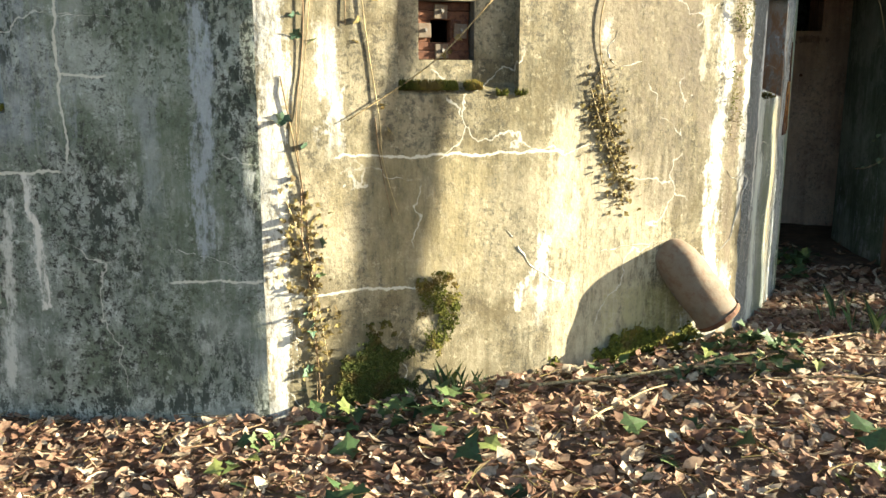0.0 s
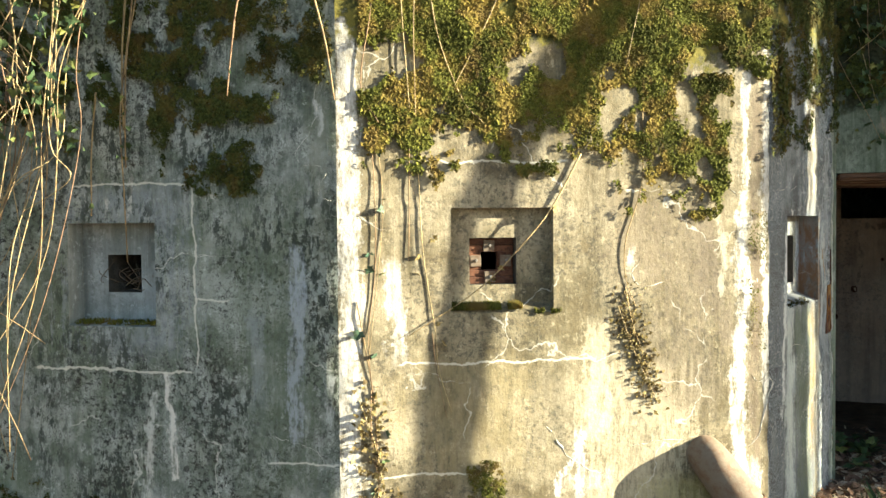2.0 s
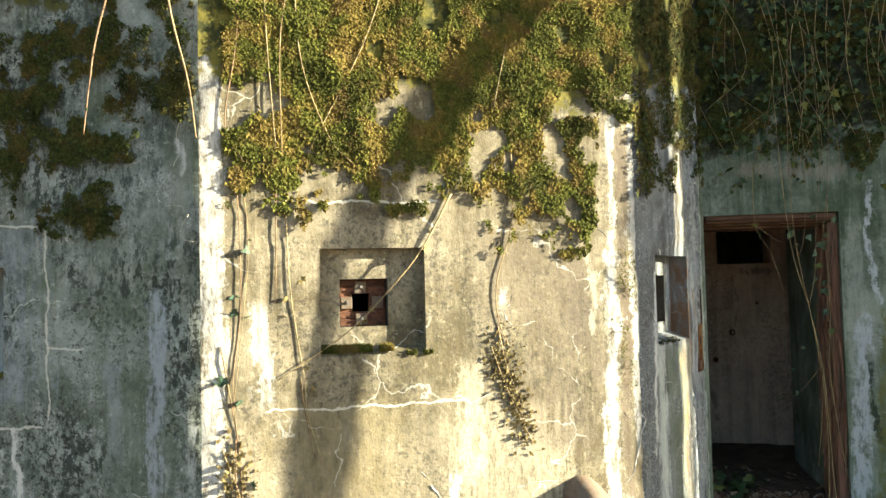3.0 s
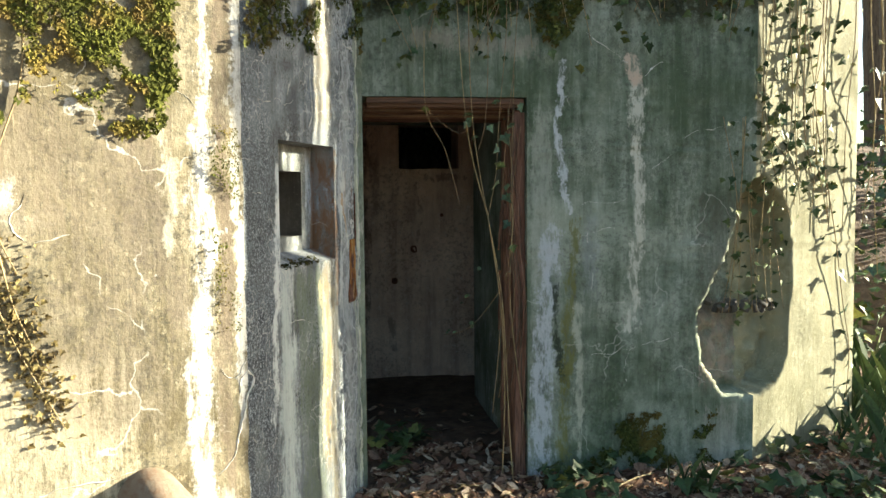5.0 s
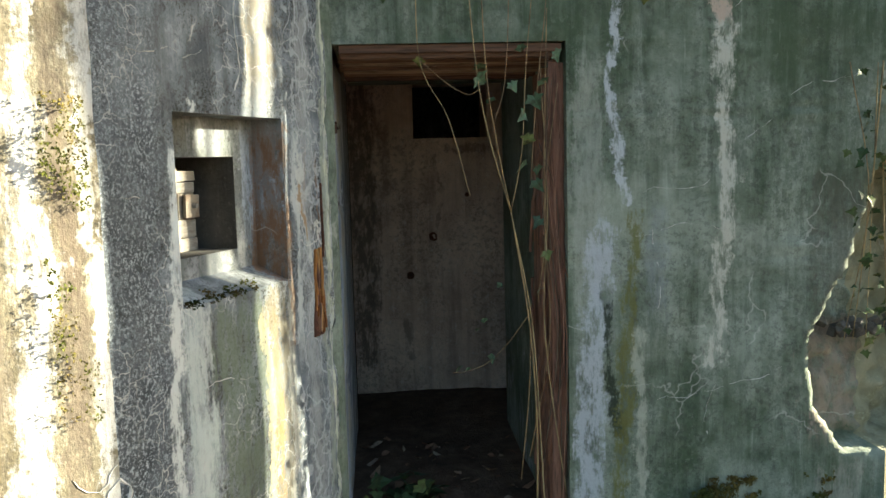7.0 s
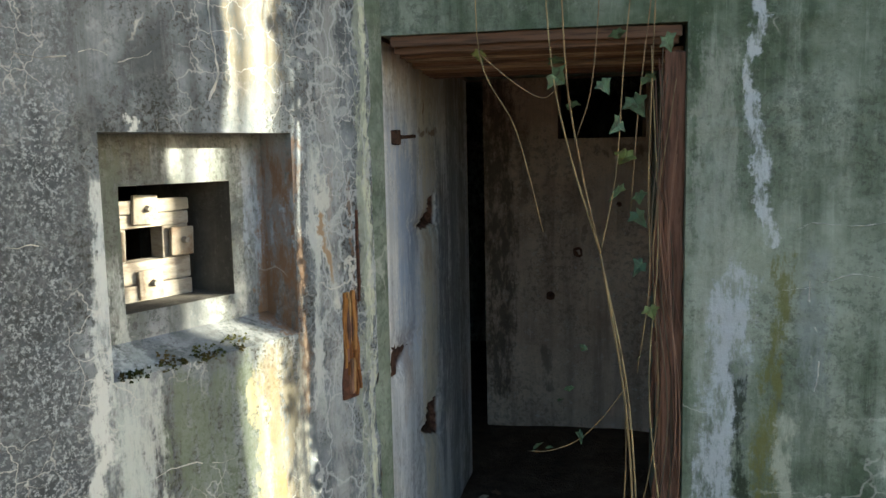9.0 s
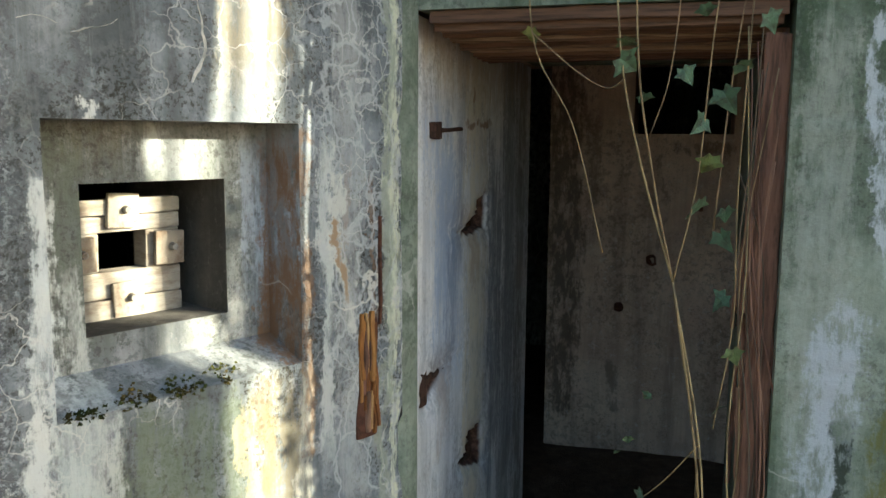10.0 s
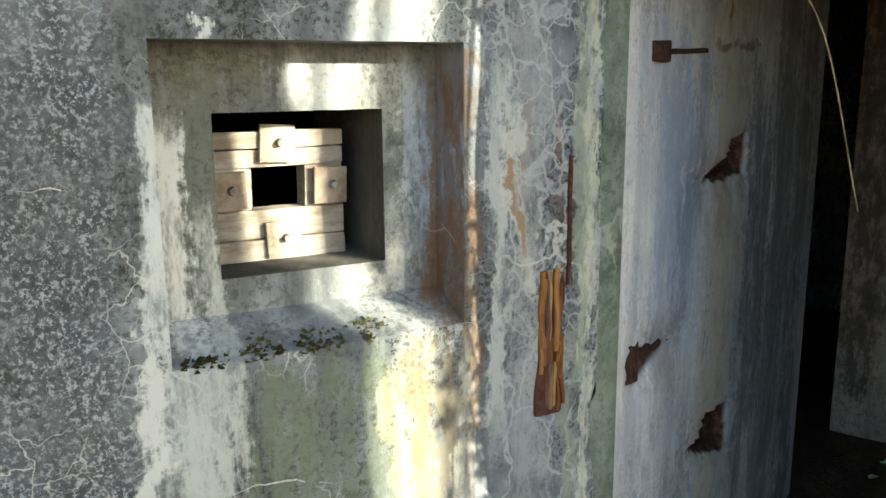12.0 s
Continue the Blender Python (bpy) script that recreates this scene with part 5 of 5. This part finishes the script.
random.seed(51)
vine("climbing_ivy", "B", "dark ivy with small leaves climbing the sunlit wall", [[(0.13, 2.35), (0.17, 2.05), (0.19, 1.5), (0.14, 1.1), (0.17, 0.7), (0.2, 0.3), (0.24, -0.15)], [(0.2, 2.2), (0.23, 1.8), (0.2, 1.4), (0.15, 1.0)], [(0.10, 1.3), (0.16, 0.8), (0.21, 0.2), (0.22, -0.15)]], 20, 0.05, M_IVYO, (0.2, -0.15), (0.003, 0.012), single=True, r=0.0028)
vine("climbing_ivy", "B", "dense withered ivy leaves low on the sunlit wall", [[(0.16, 0.85), (0.15, 0.6), (0.2, 0.3), (0.24, -0.1)], [(0.1, 0.8), (0.19, 0.55), (0.24, 0.1)]], 260, 0.024, M_DRYLEAF, (0.2, -0.12), (0.004, 0.022), jitter=0.045, r=0.003)
vine("climbing_ivy", "B", "strip of withered leaves clinging to the sunlit wall", [[(1.50, 1.35), (1.55, 1.15), (1.60, 0.98), (1.64, 0.75)], [(1.46, 1.25), (1.58, 1.0), (1.69, 0.72)]], 420, 0.019, M_DRYLEAF, (1.6, 0.7), (0.003, 0.012), jitter=0.04, r=0.003)
vine("bare_stem", "B", "single bare curved stem on the sunlit wall", [[(1.60, 2.9), (1.60, 2.3), (1.585, 1.9), (1.51, 1.6), (1.50, 1.4), (1.56, 1.25)]], 0, 0.03, M_DRYLEAF, (1.56, 1.25), (0.004, 0.014), "stem", r=0.004)
vine("bare_stem", "B", "pale reddish stems dangling on the sunlit wall", [[(0.40, 2.3), (0.42, 1.9), (0.435, 1.54), (0.49, 1.13), (0.51, 0.95), (0.565, 0.72)], [(0.49, 1.13), (0.50, 0.95), (0.545, 0.69)], [(0.36, 2.2), (0.36, 1.7), (0.35, 1.5)]], 5, 0.04, M_DRYLEAF, (0.5, 0.7), (0.003, 0.012), "stem", r=0.0032)
vine("bare_stem", "B", "thin dry twig lying across the embrasure", [[(1.27, 2.05), (1.12, 1.78), (0.95, 1.58), (0.72, 1.35), (0.36, 1.12)]], 6, 0.04, M_DRYLEAF, (0.36, 1.12), (0.01, 0.022), "stem", r=0.005, jitter=0.012)
for pts in ([(0.30, 3.6), (0.33, 2.9), (0.38, 2.2)], [(0.48, 3.6), (0.50, 2.8), (0.62, 2.35), (0.75, 2.2)], [(1.05, 3.6), (0.85, 2.9), (0.55, 2.25)], [(0.16, 3.6), (0.2, 2.9), (0.12, 2.4), (0.2, 2.2)], [(1.7, 3.6), (1.62, 3.0), (1.5, 2.5)], [(0.7, 3.6), (0.42, 3.0), (0.40, 2.15)]):
    vine("bare_stem", "B", "thin dry stem hanging over the mossy wall", [pts], 0, 0.03, M_DRYLEAF, pts[-1], (0.012, 0.03), "stem", r=0.004)

# tangle hanging over the shaded wall
random.seed(61)
stems = []
for k in range(30):
    u0 = random.uniform(-0.3, 1.5)
    um = 0.85 + (u0 - 0.6) * 0.45 + random.gauss(0, 0.1)
    zl = random.uniform(0.3, 1.8)
    stems.append([(u0, 3.6), (u0 + random.gauss(0, 0.12), 3.0), (um + random.gauss(0, 0.08), 2.5), (um, 2.1), (um - 0.15 + random.gauss(0, 0.12), (2.1 + zl) / 2), (0.6 + random.gauss(0, 0.22), zl)])
vine("hanging_ivy", "A", "tangle of yellow dry stems and ivy over the shaded wall", stems, 0, 0.05, M_IVY, (0.6, 0.4), (0.05, 0.32), r=0.0045)
vine("hanging_ivy", "A", "green and yellowing ivy leaves hanging over the shaded wall", [[(u, 3.5), (u + random.gauss(0, 0.1), 2.9), (u + random.gauss(0, 0.12), 2.2)] for u in (-0.4, -0.1, 0.2, 0.4, 0.6, 0.7, 0.85, 1.0, 1.15, 1.3)], 800, 0.045, M_IVY, (0.6, 2.2), (0.08, 0.45), jitter=0.08)
vine("hanging_ivy", "A", "long bare reddish stems hanging down the shaded wall", [[(1.6, 3.6), (1.5, 2.8), (1.43, 2.3), (1.43, 1.9), (1.43, 1.5)], [(1.75, 3.6), (1.48, 2.75), (1.45, 2.3), (1.42, 2.0)], [(1.55, 3.5), (1.44, 2.7), (1.40, 2.2)], [(2.35, 3.6), (2.12, 2.9), (2.08, 2.6), (2.05, 2.35)], [(2.45, 3.6), (2.48, 3.0), (2.57, 2.6), (2.62, 2.3)], [(1.3, 2.4), (1.22, 2.1), (1.24, 1.75)]], 24, 0.035, M_IVY, (1.43, 1.5), (0.03, 0.12), r=0.007)

# curtain over the doorway and the end wall
random.seed(71)
vine("hanging_ivy", "D", "dark ivy curtain hanging over the doorway wall", [[(u, 3.6), (u + random.gauss(0, 0.12), 3.0), (u + random.gauss(0, 0.2), random.uniform(2.2, 2.7))] for u in np.linspace(0.02, 2.05, 40)], 1300, 0.042, M_IVY, (1.0, 2.4), (0.01, 0.10), jitter=0.08, r=0.003)
vine("hanging_ivy", "F", "ivy hanging thickly over the end wall", [[(u, 3.6), (u + random.gauss(0, 0.08), 2.6), (u + random.gauss(0, 0.08), 1.9), (u + random.gauss(0, 0.06), random.uniform(1.2, 1.7))] for u in np.linspace(0.02, 0.7, 13)], 300, 0.044, M_IVY, (0.4, 1.5), (0.01, 0.07), jitter=0.07, r=0.004)
vine("hanging_ivy", "F", "ivy and dead stems inside the broken corner", [[(u, 1.9), (u + 0.02, 1.4), (u, 0.85)] for u in np.linspace(-0.2, 0.22, 9)], 150, 0.035, M_IVY, (0.0, 0.85), (-0.06, 0.03), jitter=0.04, r=0.003)
vine("hanging_ivy", "F", "single ivy strand hanging down the end wall", [[(0.5, 1.9), (0.66, 1.3), (0.8, 0.85), (0.86, 0.55), (0.84, 0.2)]], 16, 0.06, M_IVYO, (0.84, 0.2), (0.02, 0.05), single=True, jitter=0.02)
vine("hanging_ivy", "F", "yellowing ivy strands hanging past the end of the wall", [[(1.0, 3.4), (1.02, 2.4), (1.05, 1.8), (1.08, 1.0)], [(1.1, 3.4), (1.05, 2.6), (1.0, 1.9), (1.0, 1.3)], [(1.15, 3.2), (1.2, 2.0), (1.15, 1.2), (1.2, 0.6)]], 30, 0.06, M_IVYO, (1.05, 1.0), (0.0, 0.12), single=True, jitter=0.03)

random.seed(75)
for k in range(26):
    s_, z_ = random.uniform(-0.24, 0.2), 0.85 + random.uniform(0, 0.05)
    face, u = ("D", EF.x + s_) if s_ < 0 else ("F", s_)
    ob = sub_bm("stone", block([random.uniform(0.02, 0.05) for _ in range(3)], facing(face, u, z_, random.uniform(-0.10, -0.03)) @ turned(0, 0, 0), 0.006, 0.012), M_TUNNEL, wall_4)
# vine that falls across the doorway
random.seed(81)
dv = thing("doorway_vine", (0.70, -0.03, 0.0), "ivy vine with long yellow stems falling across the doorway", "ivy")
JUNC = (0.62, -0.11, 1.387)
for pts, r in (([(0.70, -0.05, 0.0), (0.715, -0.05, 0.5), (0.69, -0.07, 0.95), JUNC], 0.006), ([(0.76, -0.04, 0.0), (0.74, -0.04, 0.3), (0.70, -0.07, 0.95), JUNC], 0.005), ([(0.66, 0.0, 0.35), (0.69, -0.03, 0.7), (0.69, -0.07, 0.95)], 0.004),
               ([JUNC, (0.54, -0.15, 1.66), (0.495, -0.19, 1.9), (0.47, -0.16, 2.3), (0.45, -0.1, 2.9)], 0.004), ([JUNC, (0.57, -0.15, 1.62), (0.53, -0.18, 1.9), (0.52, -0.16, 2.4), (0.55, -0.1, 3.0)], 0.004),
               ([JUNC, (0.66, -0.12, 1.6), (0.68, -0.12, 1.9), (0.72, -0.12, 2.4), (0.7, -0.1, 3.0)], 0.003), ([(0.70, -0.07, 1.5), (0.72, -0.1, 1.8), (0.76, -0.12, 2.2), (0.8, -0.1, 2.9)], 0.003),
               ([(0.306, -0.15, 1.92), (0.40, -0.15, 1.84), (0.47, -0.17, 1.80), (0.51, -0.19, 1.82)], 0.003), ([(0.30, -0.15, 2.3), (0.306, -0.15, 1.92), (0.40, -0.15, 1.72), (0.47, -0.15, 1.45)], 0.003),
               ([(0.62, -0.1, 2.9), (0.62, -0.14, 2.2), (0.60, -0.15, 1.85), (0.56, -0.14, 1.7)], 0.003), ([(0.76, -0.1, 2.1), (0.745, -0.1, 1.6), (0.75, -0.08, 1.3), (0.72, -0.07, 1.05)], 0.003),
               ([(0.69, -0.05, 1.0), (0.62, 0.02, 0.88), (0.55, 0.06, 0.80), (0.47, 0.05, 0.77), (0.41, 0.04, 0.77)], 0.003)):
    stem(dv, pts, r * 0.62, r * 0.45, sides=6)
for k in range(11):
    x = random.uniform(0.775, 0.83)
    stem(dv, [(x + random.gauss(0, 0.04), random.uniform(0.0, 0.08), random.uniform(-0.02, 0.5)), (x + random.gauss(0, 0.02), random.uniform(0.0, 0.06), 0.9), (0.5 * x + 0.39 + random.gauss(0, 0.02), 0.02, 1.4), (0.79 + random.gauss(0, 0.02), 0.02, random.uniform(1.5, 2.1))], 0.0026, 0.0014, (M_BARK, M_WOOD, M_WOOD, M_STEM)[k % 4], 5, 5)
for x, y, z, sz in ((0.306, -0.15, 1.93, 0.05), (0.495, -0.2, 1.86, 0.075), (0.50, -0.2, 1.90, 0.06), (0.62, -0.14, 1.84, 0.05), (0.70, -0.12, 1.80, 0.075), (0.73, -0.12, 1.85, 0.06), (0.67, -0.12, 1.74, 0.06), (0.69, -0.12, 1.66, 0.065), (0.67, -0.11, 1.57, 0.07), (0.71, -0.1, 1.50, 0.065), (0.72, -0.09, 1.55, 0.05), (0.735, -0.08, 1.36, 0.06), (0.75, -0.08, 1.24, 0.055), (0.73, -0.07, 1.1, 0.05),
                    (0.78, -0.12, 1.95, 0.06), (0.66, -0.13, 1.97, 0.05), (0.566, 0.06, 0.83, 0.05), (0.43, 0.04, 0.79, 0.045), (0.47, 0.05, 0.785, 0.03), (0.53, 0.02, 0.98, 0.035), (0.50, 0.02, 0.94, 0.025), (0.55, -0.16, 1.79, 0.045), (0.58, -0.1, 1.13, 0.03)):
    leaf(dv, facing("D", x, z, -y) @ pose(0, 0, 0, random.gauss(-25, 25), random.gauss(0, 30), 180 + random.gauss(0, 40)), 0.88 * sz)


# ---- ground cover ----
def ground_leaves(name, label, count, area, size, mat, lift=0.05, seed=1):
    pile = Pile()
    random.seed(seed)
    k = 0
    while k < count:
        x, y = random.uniform(area[0], area[1]), random.uniform(area[2], area[3])
        if not outside(x, y) or noise.noise((x * 2.5, y * 2.5, seed)) < -0.1:
            continue
        pile.add(*ivy_leaf(size * random.uniform(0.6, 1.4), turned(x, y, ground_z(x, y) + random.uniform(0.02, lift), 0.7)))
        k += 1
    return tagged(pile.make(name, mat), label, "ground ivy", kind="stuff")


ground_leaves("ground_ivy", "green ivy leaves creeping along the foot of the green wall", 420, (0.9, 3.6, -0.75, 0.4), 0.075, M_IVY, 0.12, 91)
ground_leaves("ground_ivy", "green ivy leaves among the dead leaves", 60, (-2.6, 0.2, -3.0, -2.2), 0.09, M_IVY, 0.06, 92)
ground_leaves("ground_ivy", "green ivy leaves by the vent pipe", 110, (-1.3, -0.2, -1.7, -0.9), 0.06, M_IVY, 0.08, 93)
ground_leaves("ground_ivy", "green ivy leaves inside the doorway", 45, (0.05, 0.35, 0.0, 0.6), 0.09, M_IVY, 0.12, 94)
ground_leaves("ground_ivy", "green leaves at the foot of the sunlit wall", 50, (-2.4, -1.7, -2.2, -1.6), 0.07, M_IVY, 0.1, 95)

random.seed(97)
for (x0, y0), (x1, y1), r in (((-1.55, -1.80), (-0.1, -1.62), 0.009), ((-0.95, -1.62), (0.75, -1.35), 0.008), ((-0.6, -1.75), (1.0, -1.6), 0.007), ((-1.3, -2.2), (-0.9, -1.75), 0.006), ((0.3, -0.9), (1.5, -1.0), 0.007), ((1.0, -0.5), (1.5, -0.12), 0.008), ((-0.2, -1.2), (0.8, -0.8), 0.006), ((-2.9, -2.5), (-2.55, -2.15), 0.006)):
    mx, my = (x0 + x1) / 2 + random.gauss(0, 0.06), (y0 + y1) / 2 + random.gauss(0, 0.06)
    tw = thing("fallen_stick", (x0, y0, ground_z(x0, y0)), "pale dry stick lying on the dead leaves", "stick", "fallen sticks")
    pts = [Vector((x, y, ground_z(x, y) + h)) for (x, y), h in (((x0, y0), 0.02), (((x0 + mx) / 2, (y0 + my) / 2), 0.04), ((mx, my), 0.035), (((x1 + mx) / 2, (y1 + my) / 2), 0.045), ((x1, y1), 0.03))]
    stem(tw, pts, r, r * 0.5, name="twig")

grass = Pile()
random.seed(99)
for cx, cy, n, h in ((0.25, -0.95, 16, 0.22), (0.1, -0.75, 10, 0.2), (-1.85, -1.78, 22, 0.14), (-1.75, -1.75, 14, 0.12), (1.6, -0.35, 18, 0.2), (2.9, 0.0, 60, 0.3), (3.3, 0.6, 80, 0.4), (3.6, 1.4, 90, 0.5)):
    for _ in range(n):
        x, y = cx + random.gauss(0, 0.05 if n < 30 else 0.2), cy + random.gauss(0, 0.05 if n < 30 else 0.25)
        z, a, ln = ground_z(x, y), random.uniform(0, 6.28), h * random.uniform(0.5, 1.2)
        dx, dy = math.cos(a), math.sin(a)
        grass.add([(x - 0.003 * dy, y + 0.003 * dx, z), (x + 0.003 * dy, y - 0.003 * dx, z), (x + 0.15 * ln * dx + 0.002 * dy, y + 0.15 * ln * dy, z + 0.6 * ln), (x + 0.45 * ln * dx, y + 0.45 * ln * dy, z + ln)], [(0, 1, 2), (0, 2, 3)])
tagged(grass.make("grass", M_IVY), "thin green grass blades and seedlings by the walls", "grass", kind="stuff")

# wooded bank beyond the end wall
bank_v = [(x, y, max(ground_z(x, y) - 0.1, 0) + 2.6 * (1 - math.exp(-max(0, (y - 2.6 - 0.12 * abs(x - 6))) / 3.0)) + 0.18 * noise.noise((x * 0.8, y * 0.8, 5))) for y in np.linspace(2.2, 16, 28) for x in np.linspace(4.5, 18, 28)]
bank = tagged(mesh_ob("bank", bank_v, [(j * 28 + i, j * 28 + i + 1, (j + 1) * 28 + i + 1, (j + 1) * 28 + i) for j in range(27) for i in range(27)], M_SOIL, smooth=True), "wooded earth bank covered with dead leaves", "bank", kind="structure")
scrub = Pile()
random.seed(101)
for _ in range(3500):
    x, y = random.uniform(3.4, 9), random.uniform(1.0, 7)
    if not outside(x, y):
        continue
    scrub.add(*ivy_leaf(random.uniform(0.05, 0.12), turned(x, y, max(0, 2.6 * (1 - math.exp(-max(0, (y - 2.6 - 0.12 * abs(x - 6))) / 3.0))) + random.uniform(0.02, 0.9) ** 2)))
tagged(scrub.make("undergrowth", M_IVY), "green bramble and ivy undergrowth on the bank", "undergrowth", kind="stuff")
for x, y, r in ((5.2, 4.5, 0.16), (6.4, 6.0, 0.2), (4.9, 7.5, 0.18), (8.0, 7.0, 0.25), (7.0, 9.0, 0.2), (9.5, 9.5, 0.3), (5.9, 10.5, 0.25)):
    tree("tree", (x, y), [(0.1, 0, 2.5), (0.1, 0.2, 6.0), (0.4, 0.1, 10.0)], r, r * 0.5, "bare winter tree on the bank")
